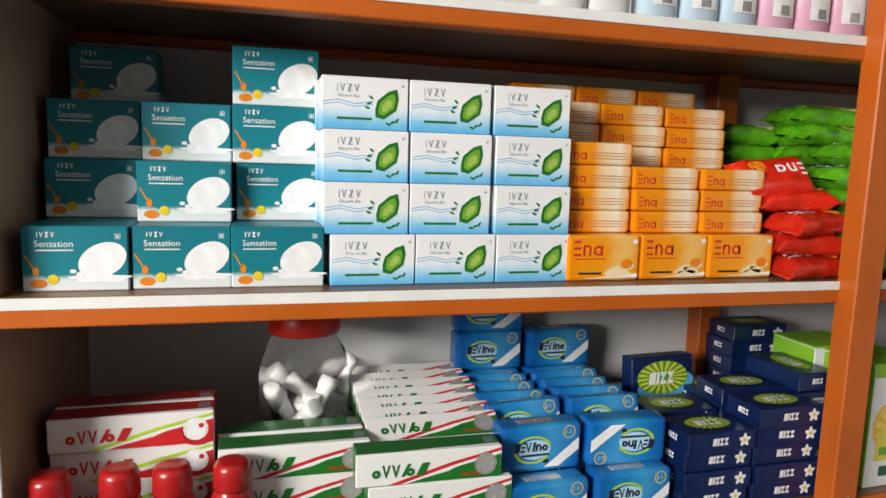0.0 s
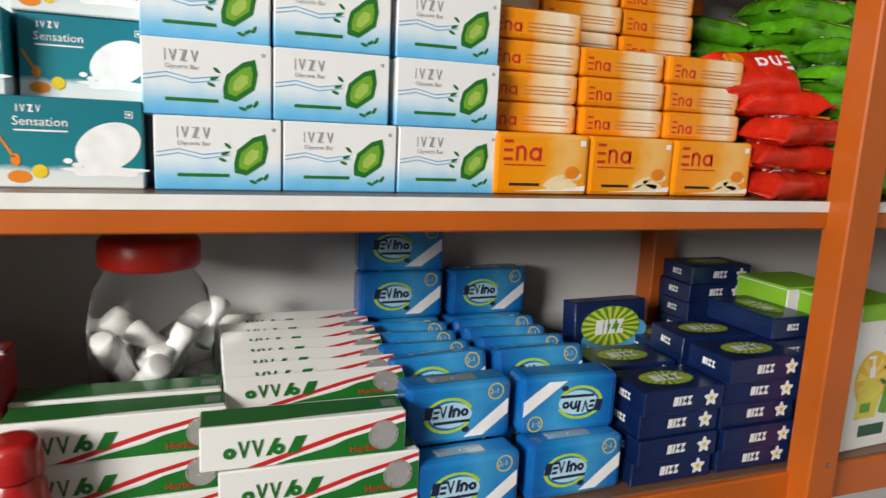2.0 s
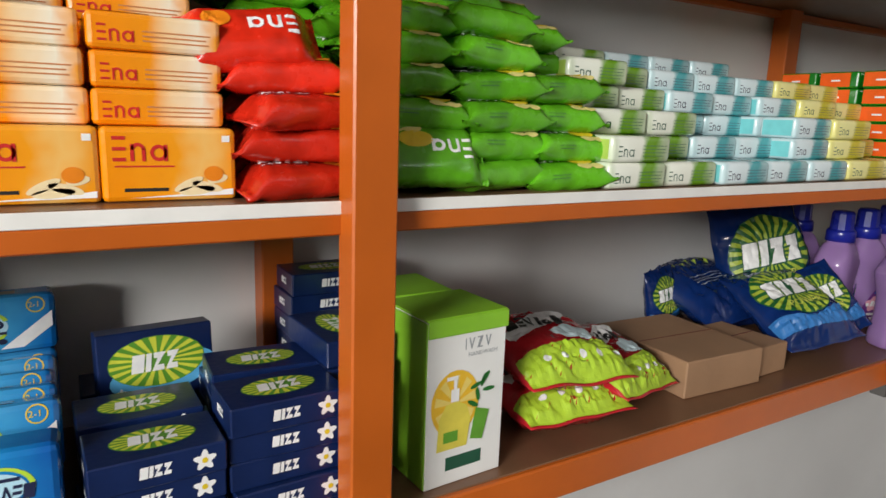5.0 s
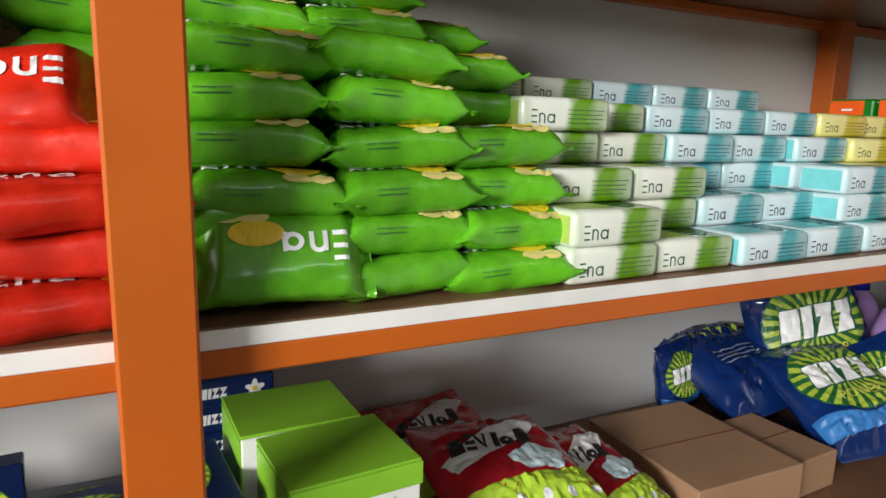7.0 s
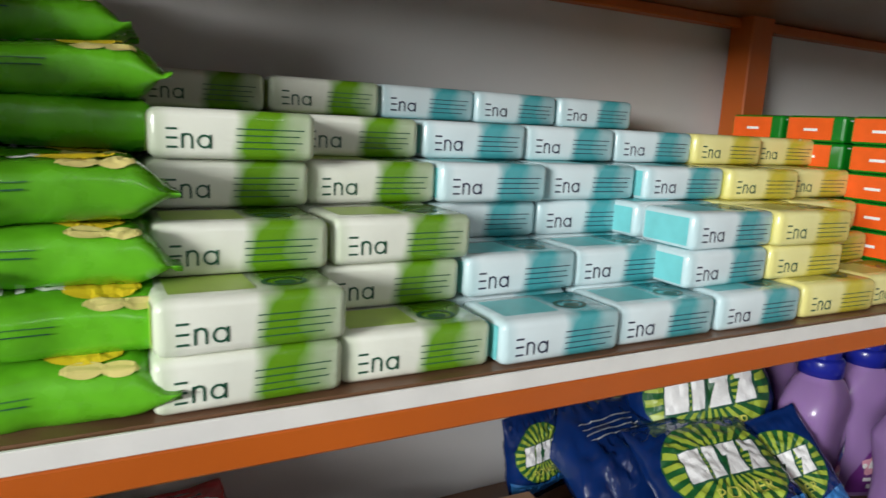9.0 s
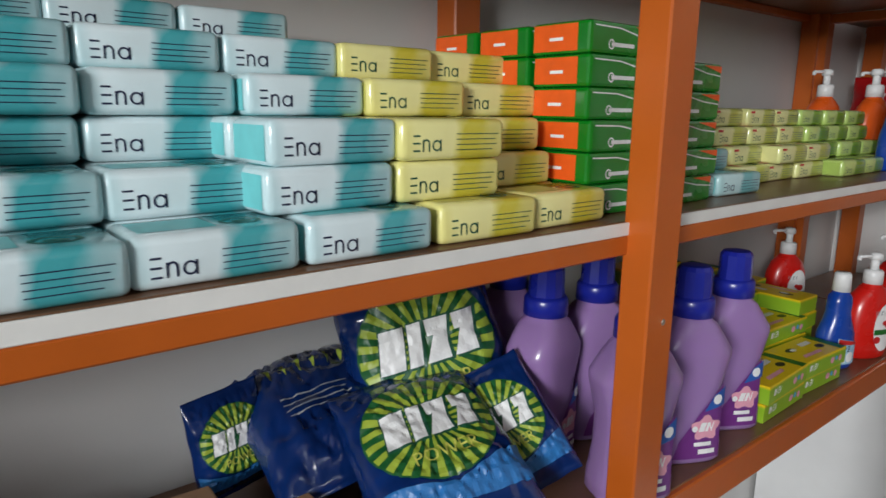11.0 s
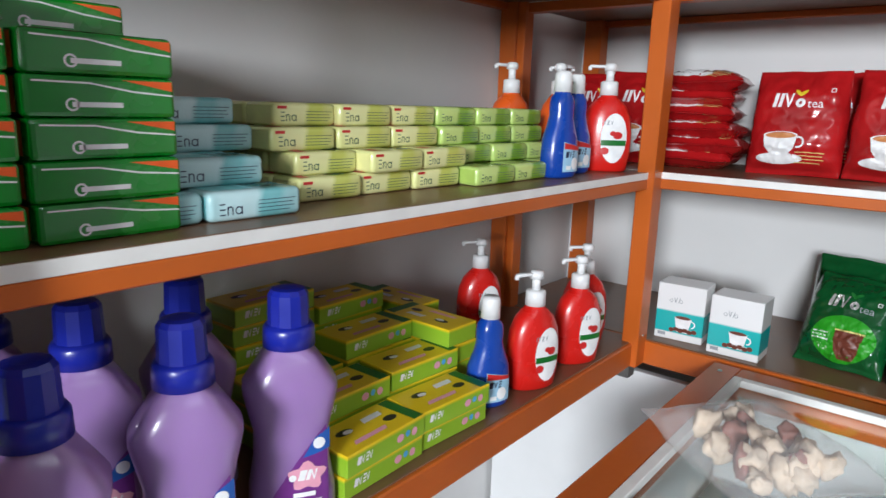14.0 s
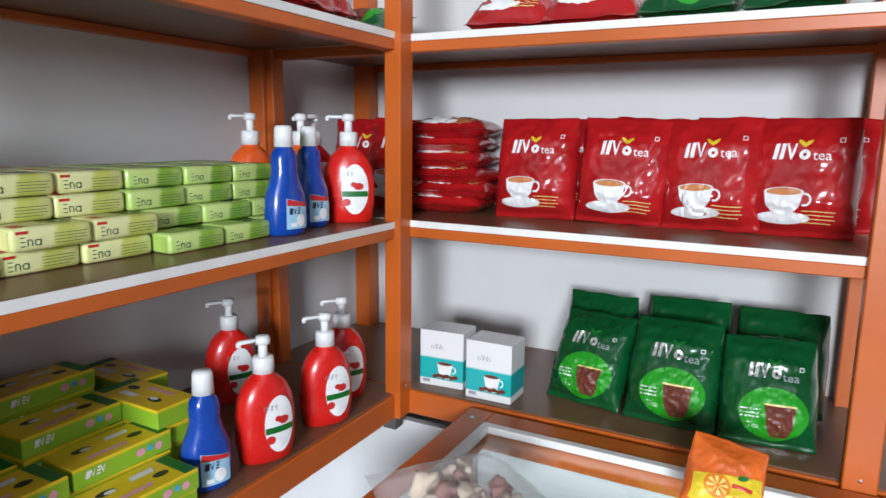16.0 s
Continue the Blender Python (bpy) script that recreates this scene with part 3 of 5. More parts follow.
def bizz_flat():
    w, d, h = 0.104, 0.066, 0.0265
    ob = thing("detergent_cake_box", boxed(w, d, h, 0.0012), NAVYCARD, "navy detergent cake carton lying in a stack", "detergent box", "navy detergent boxes")
    f = front(d)
    art("brand_mark", ob, INKW, f, lambda b: s_mark(b, -0.016, 0.009, 0.010, "bizz", 0.1, 0.08, 0.26))
    art("flower_mark", ob, INKW, f, lambda b: s_ell(b, 0.034, 0.0135, 0.0075, 0.0075, 30, 0, 0.3))
    art("flower_heart", ob, INKYEL, front(d, 0.0007), lambda b: s_ell(b, 0.034, 0.0135, 0.0025, 0.0025, 10))
    art("end_mark", ob, INKW, left(w), lambda b: s_mark(b, -0.010, 0.010, 0.008, "bizz", 0.1, 0.08, 0.26))
    art("top_burst", ob, MATS["burst_green_ink"], top(h), lambda b: s_ell(b, 0, 0, 0.034, 0.019))
    art("top_starburst", ob, MATS["burst_yellow_ink"], top(h, 0.0006), lambda b: s_rays(b, 0, 0, 0.033, 0.018, 20, 0.45))
    art("top_mark", ob, INKW, top(h, 0.0008), lambda b: s_mark(b, -0.02, -0.008, 0.016, "bizz", 0.1, 0.08, 0.26))
    return ob


def bizz_tall():
    w, d, h = 0.112, 0.028, 0.073
    ob = thing("detergent_cake_box", boxed(w, d, h, 0.0012), NAVYCARD, "navy detergent carton upright with green starburst oval", "detergent box", "navy detergent boxes")
    bizz_prints(ob, lambda o: front(d, o), w, h, True)
    return ob


def paste(colour):
    w, d, h = 0.172, 0.036, 0.0385
    main, dark = ((0.35, 0.012, 0.012), INKRED) if colour == "red" else ((0.02, 0.15, 0.03), INKGRN)
    mat = printed(colour + "_toothpaste_card", "Y", -d / 2, d / 2, [(0.0, (0.80, 0.79, 0.76)), (0.05, (0.80, 0.79, 0.76)), (0.12, main), (1.0, main)], 0.3, 0.0, 30, 0.1, coat=0.2)
    ob = thing("toothpaste_box", boxed(w, d, h, 0.0012), mat, "white and " + colour + " toothpaste carton with slanted stripes", "toothpaste box", colour + " toothpaste boxes")
    f = front(d)
    art("colour_wedge", ob, dark, f, lambda b: s_poly(b, [(-0.03, 0.001), (0.085, 0.001), (0.085, 0.036), (0.06, 0.028), (0.02, 0.012)]))
    art("red_stripe", ob, INKRED if colour != "red" else INKLIME, front(d, 0.0006), lambda b: s_poly(b, [(-0.05, 0.001), (-0.035, 0.001), (0.03, 0.020), (0.085, 0.033), (0.085, 0.0365), (0.025, 0.023)]))
    art("white_stripe", ob, INKW, front(d, 0.0008), lambda b: s_poly(b, [(-0.035, 0.001), (-0.028, 0.001), (0.035, 0.018), (0.085, 0.029), (0.085, 0.033), (0.03, 0.020)]))
    art("brand_mark", ob, dark, front(d, 0.0009), lambda b: s_mark(b, -0.068, 0.010, 0.015, "ovviob", 0.5, 0.10, 0.24))
    art("seal_picture", ob, SILVER if colour != "red" else INKW, front(d, 0.0011), lambda b: (s_ell(b, 0.066, 0.018, 0.0115, 0.0125), s_ring(b, 0.066, 0.018, 0.0135, 0.0014)))
    if colour != "red":
        art("word_print", ob, INKRED, front(d, 0.0011), lambda b: s_word(b, 0.036, 0.0045, 0.009, "Herbal"))
    else:
        art("tooth_picture", ob, INKRED, front(d, 0.0013), lambda b: (s_ring(b, 0.066, 0.016, 0.0175, 0.003, 170, 370), s_ell(b, 0.072, 0.022, 0.003, 0.003)))
    art("top_strip", ob, INKW, top(h), lambda b: s_poly(b, [(-0.05, -0.017), (0.084, -0.017), (0.084, -0.010), (0.0, -0.013)]))
    art("bar_code", ob, INKGREY, top(h), lambda b: [s_rect(b, 0.068 + k * 0.0022, -0.006, 0.0012, 0.014) for k in range(6)])
    return ob


def flowpack(seed, base, label, group):
    """A wrapped bar lying flat: box-like middle, pinched and flared crimp seals at both ends."""
    length, deep, high, p, n, segs = 0.117, 0.061, 0.0295, 3.0, 34, 32
    off = Vector((seed * 3.7, seed * 1.9, seed * 5.3))
    bend = {-1: -0.004 + 0.006 * noise.noise(off), 1: -0.003 + 0.007 * noise.noise(off * 1.7)}

    def girth(a):
        fill = min(1.0, max(0.0, (0.90 - abs(a)) / 0.24)) ** 0.62
        return fill, deep / 2 * (1.06 - 0.10 * fill * (1 - abs(a))), 0.0006 + (high / 2) * fill * (1 + 0.06 * noise.noise(Vector((a * 2.2, 1.0, 2.0)) + off))

    def shell(a, theta, grow=0.0):
        fill, dy, hz = girth(a)
        c, q = math.cos(theta), math.sin(theta)
        fold = noise.noise(Vector((a * 2.5, c * 1.6, q * 1.6)) + off)
        ridge = 0.5 - abs(noise.noise(Vector((a * 4.5 + 2 * fold, c * 3.4, q * 3.4)) - off)) * 2.2
        loose = 0.3 + 0.7 * abs(a)
        k = 1 + (0.05 * fold + 0.13 * ridge * loose) * min(1.0, fill * 2 + 0.1)
        side = 1 if a > 0 else -1
        z = high / 2 + (hz + grow) * k * math.copysign(abs(q) ** (2 / p), q) + (1 - fill) * (bend[side] + 0.007 * fold * c)
        y = -(dy * (0.97 + 0.05 * fold) + grow) * math.copysign(abs(c) ** (2 / p), c)
        x = a * length / 2 * (1 + 0.02 * noise.noise(Vector((y * 60, a, 3.0)) + off))
        if abs(a) > 0.9:
            z += 0.0006 * math.sin(y * 2400)
        return Vector((x, y, z))

    bm = bmesh.new()
    rings = [[bm.verts.new(shell(-1 + 2 * i / n, 2 * math.pi * k / segs)) for k in range(segs)] for i in range(n + 1)]
    for r0, r1 in zip(rings, rings[1:]):
        for k in range(segs):
            bm.faces.new((r0[k], r0[(k + 1) % segs], r1[(k + 1) % segs], r1[k]))
    bm.faces.new(rings[0][::-1])
    bm.faces.new(rings[-1])

    def over(u, v):
        """v runs from the front edge of the upper face towards its back; below zero it goes down the front."""
        a = max(-0.99, min(0.99, 2 * u / length))
        if v < 0:
            theta = 0.85 + v / 0.016
        else:
            c = max(-0.98, min(0.98, 0.80 - 2 * v / deep))
            theta = math.acos(math.copysign(abs(c) ** (p / 2), c))
        return shell(a, theta, 0.0010)

    name = label.split()[0]
    mat = MATS.get(name + "_flow_film") or surface(name + "_flow_film", base, 0.26, 0.26, 35, 0.6, coat=0.35, fine=34, perobj=0.24)
    ob = thing("soap_pouch", bm, mat, label, "soap pouch", group, True)
    if name != "red":
        art("fruit_picture", ob, INKYEL, over, lambda b: s_ell(b, 0.016, 0.014, 0.017, 0.009), 0.005)
        art("slice_picture", ob, INKTAN, over, lambda b: (s_ell(b, 0.017, 0.0015, 0.010, 0.0055), s_ell(b, 0.032, 0.001, 0.009, 0.0055)), 0.004)
        art("small_print", ob, INKDKG, over, lambda b: s_lines(b, -0.028, -0.010, 0.024, 2, 0.0026, 0.0004), 0.006)
    else:
        art("sandal_picture", ob, INKORG, over, lambda b: s_ell(b, 0.026, 0.014, 0.012, 0.010), 0.005)
    art("brand_mark", ob, INKW, over, lambda b: s_mark(b, -0.040, 0.014, 0.020, "cnq", 0, 0.16, 0.16), 0.004)
    return ob


def standing_bag(seed, w, h, t, base, label, category, group, draw, crumple=0.003, sag=0.25):
    bm, surf = pillow(w, h, t, "z", seed, crumple, 3.2, 34, sag)
    key = "_".join(label.split()[:2]) + "_film"
    mat = MATS.get(key) or surface(key, base, 0.2, 0.25, 14, 0.6, coat=0.5, fine=32)
    ob = thing("_".join(category.split()), bm, mat, label, category, group, True)
    draw(ob, surf)
    return ob


def tea_red(ob, s):
    art("cup_picture", ob, INKW, s, lambda b: (s_poly(b, [(-0.046, 0.064), (0.010, 0.064), (0.006, 0.044), (-0.006, 0.030), (-0.030, 0.030), (-0.042, 0.044)]), s_ring(b, 0.012, 0.053, 0.010, 0.003, -110, 110, 12), s_ell(b, -0.018, 0.026, 0.038, 0.009)), 0.0045)
    art("tea_surface", ob, ink("milky_tea_ink", (0.55, 0.22, 0.07)), lambda u, v: (lambda p: (p[0], p[1] - 0.0005, p[2]))(s(u, v)), lambda b: s_ell(b, -0.018, 0.064, 0.025, 0.005), 0.0045)
    art("cup_rim", ob, INKW, s, lambda b: s_ring(b, -0.018, 0.064, 0.0285, 0.004, 0, 360, 20, 0.24), 0.0045)
    art("brand_mark", ob, INKW, s, lambda b: (s_mark(b, -0.040, 0.112, 0.024, "iivo", 0.12, 0.13, 0.22)), 0.0045)
    art("tea_print", ob, INKW, s, lambda b: s_word(b, 0.016, 0.112, 0.021, "tea"), 0.0045)
    art("leaf_mark", ob, INKYEL, s, lambda b: (s_ell(b, 0.008, 0.137, 0.008, 0.003, 12, 40), s_ell(b, 0.000, 0.137, 0.008, 0.003, 12, 140)), 0.0045)
    art("small_print", ob, INKTAN, s, lambda b: s_lines(b, 0.008, 0.036, 0.046, 4, 0.0055, 0.0013), 0.0045)
    art("quality_mark", ob, INKW, s, lambda b: s_ring(b, 0.052, 0.142, 0.005, 0.0016, 45, 405, 4), 0.0045)


def tea_green(ob, s):
    art("glow_print", ob, ink("bright_green_ink", (0.03, 0.30, 0.01)), s, lambda b: s_ell(b, 0.006, 0.052, 0.054, 0.042, 28), 0.0045)
    art("glass_picture", ob, INKBRN, lambda u, v: (lambda p: (p[0], p[1] - 0.0005, p[2]))(s(u, v)), lambda b: s_poly(b, [(-0.008, 0.066), (0.040, 0.066), (0.036, 0.030), (0.028, 0.016), (0.004, 0.016), (-0.004, 0.030)]), 0.0045)
    art("glass_rim", ob, INKTAN, lambda u, v: (lambda p: (p[0], p[1] - 0.0008, p[2]))(s(u, v)), lambda b: s_rect(b, -0.009, 0.064, 0.050, 0.003), 0.0045)
    art("brand_mark", ob, SILVER, s, lambda b: (s_mark(b, -0.036, 0.108, 0.024, "iivo", 0.12, 0.13, 0.22)), 0.0045)
    art("tea_print", ob, INKGREY, s, lambda b: s_word(b, 0.018, 0.106, 0.021, "tea"), 0.0045)
    art("leaf_mark", ob, INKGRN, s, lambda b: (s_ell(b, 0.010, 0.135, 0.009, 0.003, 12, 40), s_ell(b, 0.002, 0.135, 0.009, 0.003, 12, 140)), 0.0045)
    art("word_print", ob, INKW, s, lambda b: (s_word(b, -0.034, 0.026, 0.013, "Tea"), s_lines(b, -0.045, 0.054, 0.030, 3, 0.006, 0.0025)), 0.0045)
    art("quality_mark", ob, INKW, s, lambda b: s_ring(b, 0.048, 0.128, 0.005, 0.0016, 45, 405, 4), 0.0045)


def bizz_bag(ob, s):
    up = lambda k: (lambda u, v: (lambda p: (p[0], p[1] - k, p[2]))(s(u, v)))
    art("sky_panel", ob, ink("deep_sky_ink", (0.03, 0.17, 0.46)), s, lambda b: s_poly(b, [(-0.09, 0.03), (0.09, 0.03), (0.09, 0.075), (0.0, 0.05), (-0.09, 0.07)]), 0.005)
    art("burst", ob, ink("deep_burst_ink", (0.012, 0.10, 0.025)), up(0.0005), lambda b: s_ell(b, 0, 0.13, 0.082, 0.075, 32), 0.005)
    art("starburst", ob, ink("pale_burst_ink", (0.36, 0.46, 0.05)), up(0.001), lambda b: s_rays(b, 0, 0.13, 0.080, 0.073, 24, 0.25), 0.005)
    art("mark_shadow", ob, INKDKG, up(0.0014), lambda b: s_mark(b, -0.062, 0.107, 0.052, "bizz", 0.15, 0.04, 0.36), 0.005)
    art("brand_mark", ob, INKW, up(0.0019), lambda b: s_mark(b, -0.060, 0.110, 0.047, "bizz", 0.15, 0.10, 0.30), 0.005)
    art("power_print", ob, ink("power_yellow_ink", (0.62, 0.62, 0.12)), up(0.0019), lambda b: s_word(b, -0.040, 0.078, 0.024, "POWER"), 0.005)


def premium_bag(ob, s):
    up = lambda k: (lambda u, v: (lambda p: (p[0], p[1] - k, p[2]))(s(u, v)))
    art("lime_panel", ob, INKLIME, s, lambda b: s_poly(b, [(-0.085, 0.0045), (0.085, 0.0045), (0.085, 0.07), (-0.085, 0.05)]), 0.005)
    art("white_flash", ob, INKW, up(0.0005), lambda b: s_poly(b, [(-0.08, 0.105), (0.02, 0.16), (0.075, 0.16), (0.03, 0.12), (-0.07, 0.085)]), 0.005)
    art("sparkle_picture", ob, ink("pale_steel_ink", (0.55, 0.68, 0.72)), up(0.001), lambda b: s_ell(b, 0.028, 0.085, 0.034, 0.020, 20, 0, 0.15), 0.005)
    art("brand_mark", ob, INKK, up(0.0012), lambda b: s_mark(b, -0.068, 0.108, 0.026, "bcviob", 0.2, 0.1, 0.26), 0.005)
    art("bead_row", ob, INKW, up(0.0012), lambda b: [s_ell(b, -0.05 + k * 0.03, 0.035, 0.006, 0.005, 10) for k in range(5)], 0.005)


def pump_bottle(colour, base):
    ob = new("handwash_bottle")
    tagged(ob, colour + " plastic handwash bottle with white pump", "handwash bottle", "handwash bottles")
    prof = [(0.0, 0.034, 0.020), (0.003, 0.038, 0.023), (0.03, 0.0425, 0.0255), (0.065, 0.0425, 0.0255), (0.09, 0.039, 0.024), (0.108, 0.031, 0.021), (0.119, 0.020, 0.017), (0.124, 0.0135, 0.0135), (0.130, 0.013, 0.013)]
    part("body", loft(prof, 32, 2.2), surface(colour + "_handwash_plastic", base, 0.28, 0.08, 10, 0.03, coat=0.3), ob, smooth=True)
    cap = surface("white_cap_plastic", (0.80, 0.80, 0.80), 0.35, 0.04, 20, 0.05)
    bm = loft([(0.126, 0.0150, 0.0150), (0.147, 0.0145, 0.0145), (0.149, 0.012, 0.012)], 24)
    part("collar", bm, cap, ob, "white ribbed collar", True)
    bm = loft([(0.149, 0.0065, 0.0065), (0.168, 0.0062, 0.0062)], 14)
    loft([(0.166, 0.010, 0.010), (0.172, 0.0105, 0.0105), (0.177, 0.009, 0.009), (0.178, 0.005, 0.005)], 18, bm=bm)
    boxed(0.034, 0.008, 0.005, 0.0015, -0.018, 0, 0.170, bm=bm)
    boxed(0.006, 0.006, 0.007, 0.001, -0.034, 0, 0.166, bm=bm)
    part("pump", bm, cap, ob, "white pump head with spout", True)
    wrapf = lambda u, v: (u, -0.0262 * max(0.0, 1 - (abs(u) / 0.0435) ** 2.2) ** (1 / 2.2) - 0.0006, v)
    art("label", ob, INKW, wrapf, lambda b: s_ell(b, 0.010, 0.056, 0.022, 0.041, 28), 0.007)
    w2 = lambda u, v: (u, wrapf(u, v)[1] - 0.0006, v)
    art("green_strip", ob, INKGRN, w2, lambda b: s_rect(b, -0.011, 0.044, 0.042, 0.009), 0.008)
    art("berry_picture", ob, INKRED, w2, lambda b: (s_ell(b, 0.016, 0.061, 0.008, 0.006), s_ell(b, -0.004, 0.035, 0.007, 0.006), s_ell(b, 0.008, 0.064, 0.005, 0.004)), 0.008)
    art("brand_mark", ob, INKGREY, w2, lambda b: s_mark(b, -0.012, 0.078, 0.007, "ivzv", 0, 0.25, 0.1), 0.008)
    return ob


def blue_bottle():
    ob = new("squeeze_bottle")
    tagged(ob, "blue waisted cleaner bottle with white screw cap", "cleaner bottle", "blue cleaner bottles")
    prof = [(0.0, 0.027, 0.018), (0.004, 0.031, 0.021), (0.03, 0.032, 0.022), (0.058, 0.030, 0.021), (0.078, 0.022, 0.018), (0.092, 0.0185, 0.0165), (0.108, 0.0195, 0.0165), (0.118, 0.0175, 0.0155), (0.124, 0.012, 0.012), (0.128, 0.011, 0.011)]
    part("body", loft(prof, 28, 2.2), surface("blue_bottle_plastic", (0.008, 0.055, 0.36), 0.28, 0.1, 12, 0.03, coat=0.3), ob, smooth=True)
    part("cap", loft([(0.126, 0.0135, 0.0135), (0.152, 0.0125, 0.0125), (0.156, 0.0105, 0.0105)], 22), MATS["white_cap_plastic"], ob, "white screw cap", True)
    wf = lambda u, v: (u, -0.0225 * max(0.0, 1 - (abs(u) / 0.0335) ** 2.2) ** (1 / 2.2) - 0.0006, v)
    art("label", ob, ink("pale_sky_ink", (0.35, 0.58, 0.75)), wf, lambda b: s_poly(b, [(-0.014, 0.010), (0.024, 0.010), (0.024, 0.046), (-0.014, 0.054)]), 0.007)
    w2 = lambda u, v: (u, wf(u, v)[1] - 0.0006, v)
    art("red_flash", ob, INKRED, w2, lambda b: s_poly(b, [(-0.013, 0.044), (0.023, 0.041), (0.023, 0.046), (-0.013, 0.053)]), 0.008)
    art("brand_mark", ob, INKNAVY, w2, lambda b: s_mark(b, -0.010, 0.031, 0.009, "bvc", 0.1, 0.15, 0.25), 0.008)
    art("suds_picture", ob, INKW, w2, lambda b: (s_ell(b, 0.010, 0.022, 0.008, 0.009), s_rect(b, -0.008, 0.013, 0.010, 0.006)), 0.008)
    return ob


def purple_bottle():
    ob = new("softener_bottle")
    tagged(ob, "purple fabric conditioner bottle with blue cap", "bottle", "purple bottles")
    prof = [(0.0, 0.040, 0.028), (0.004, 0.0435, 0.031), (0.022, 0.0430, 0.031), (0.055, 0.0375, 0.029), (0.088, 0.0370, 0.029), (0.112, 0.0425, 0.031), (0.128, 0.0460, 0.0325), (0.136, 0.0460, 0.0325), (0.150, 0.0370, 0.0300), (0.166, 0.0265, 0.0250), (0.171, 0.0200, 0.0200), (0.178, 0.0190, 0.0190)]
    pm, nt, b = nodes_of("purple_translucent_plastic", 0.28, 0, 0.3)
    nz, co = relief(nt, b, 20, 0.05)
    b.inputs["Base Color"].default_value = (0.32, 0.19, 0.43, 1)
    b.inputs["Subsurface Weight"].default_value = 0.3
    b.inputs["Subsurface Radius"].default_value = (0.01, 0.006, 0.012)
    part("body", loft(prof, 40, 3.4), pm, ob, smooth=True)
    cap = surface("blue_cap_plastic", (0.012, 0.02, 0.30), 0.3, 0.1, 20, 0.05, coat=0.2)
    part("cap_skirt", loft([(0.174, 0.0255, 0.0255), (0.192, 0.0250, 0.0250), (0.196, 0.0225, 0.0225)], 28), cap, ob, "blue ribbed cap skirt", True)
    c = part("cap", loft([(0.195, 0.0205, 0.0205), (0.226, 0.0195, 0.0195), (0.2305, 0.0165, 0.0165), (0.2315, 0.01, 0.01)], 12), cap, ob, "blue faceted cap")
    wf = lambda u, v: (u, -0.0312 * max(0.0, 1 - (abs(u) / 0.0435) ** 3.4) ** (1 / 3.4) - 0.0008, v)
    art("label", ob, ink("violet_label_ink", (0.16, 0.03, 0.22)), wf, lambda b: s_poly(b, [(-0.026, 0.008), (0.034, 0.008), (0.032, 0.098), (0.022, 0.088), (0.002, 0.062), (-0.020, 0.030)]), 0.008)
    w2 = lambda u, v: (u, wf(u, v)[1] - 0.0007, v)
    w3 = lambda u, v: (u, wf(u, v)[1] - 0.0012, v)
    art("blue_flash", ob, INKBLUE, w2, lambda b: s_poly(b, [(0.008, 0.066), (0.035, 0.072), (0.035, 0.094), (0.020, 0.086)]), 0.008)
    art("flower_picture", ob, INKPINK, w2, lambda b: s_ell(b, 0.012, 0.046, 0.017, 0.014, 25, 0, 0.2), 0.008)
    art("brand_mark", ob, INKW, w3, lambda b: (s_mark(b, -0.006, 0.042, 0.011, "obiv", 0.3, 0.1, 0.3), s_ell(b, 0.024, 0.080, 0.006, 0.006)), 0.008)
    art("pack_print", ob, INKW, w3, lambda b: (s_rect(b, -0.002, 0.024, 0.022, 0.005), s_rect(b, 0.004, 0.014, 0.022, 0.006)), 0.008)
    return ob


def dish_box():
    w, d, h = 0.128, 0.062, 0.026
    mat = printed("lime_yellow_card", "Z", 0, h, [(0.0, (0.30, 0.50, 0.03)), (0.80, (0.26, 0.46, 0.02)), (0.94, (0.80, 0.56, 0.01)), (1.0, (0.82, 0.58, 0.01))], 0.32, 0.02, 30, 0.1)
    ob = thing("scrubber_box", boxed(w, d, h, 0.001), mat, "small lime and yellow printed carton lying flat", "soap box", "lime yellow cartons")
    t = top(h)
    art("pink_strip", ob, INKPINK, t, lambda b: s_rect(b, -0.04, -0.020, 0.05, 0.007, 0.6))
    art("picture_dark", ob, INKK, t, lambda b: (s_ell(b, -0.030, 0.008, 0.012, 0.006), s_ell(b, 0.030, -0.006, 0.010, 0.006)))
    art("picture_white", ob, INKW, top(h, 0.0006), lambda b: (s_ell(b, -0.026, 0.006, 0.007, 0.004), s_rect(b, 0.0, 0.006, 0.030, 0.010, 0.3)))
    art("green_edge", ob, INKGRN, t, lambda b: s_rect(b, 0.046, -0.030, 0.016, 0.058))
    f = front(d)
    art("brand_mark", ob, INKW, f, lambda b: s_mark(b, -0.05, 0.010, 0.009, "bvcv", 0.2, 0.1, 0.25))
    art("side_picture", ob, INKPINK, f, lambda b: (s_ell(b, 0.02, 0.013, 0.006, 0.005), s_ell(b, 0.045, 0.012, 0.005, 0.005)))
    art("side_blue", ob, INKSKY, f, lambda b: s_ell(b, 0.033, 0.014, 0.004, 0.004))
    return ob


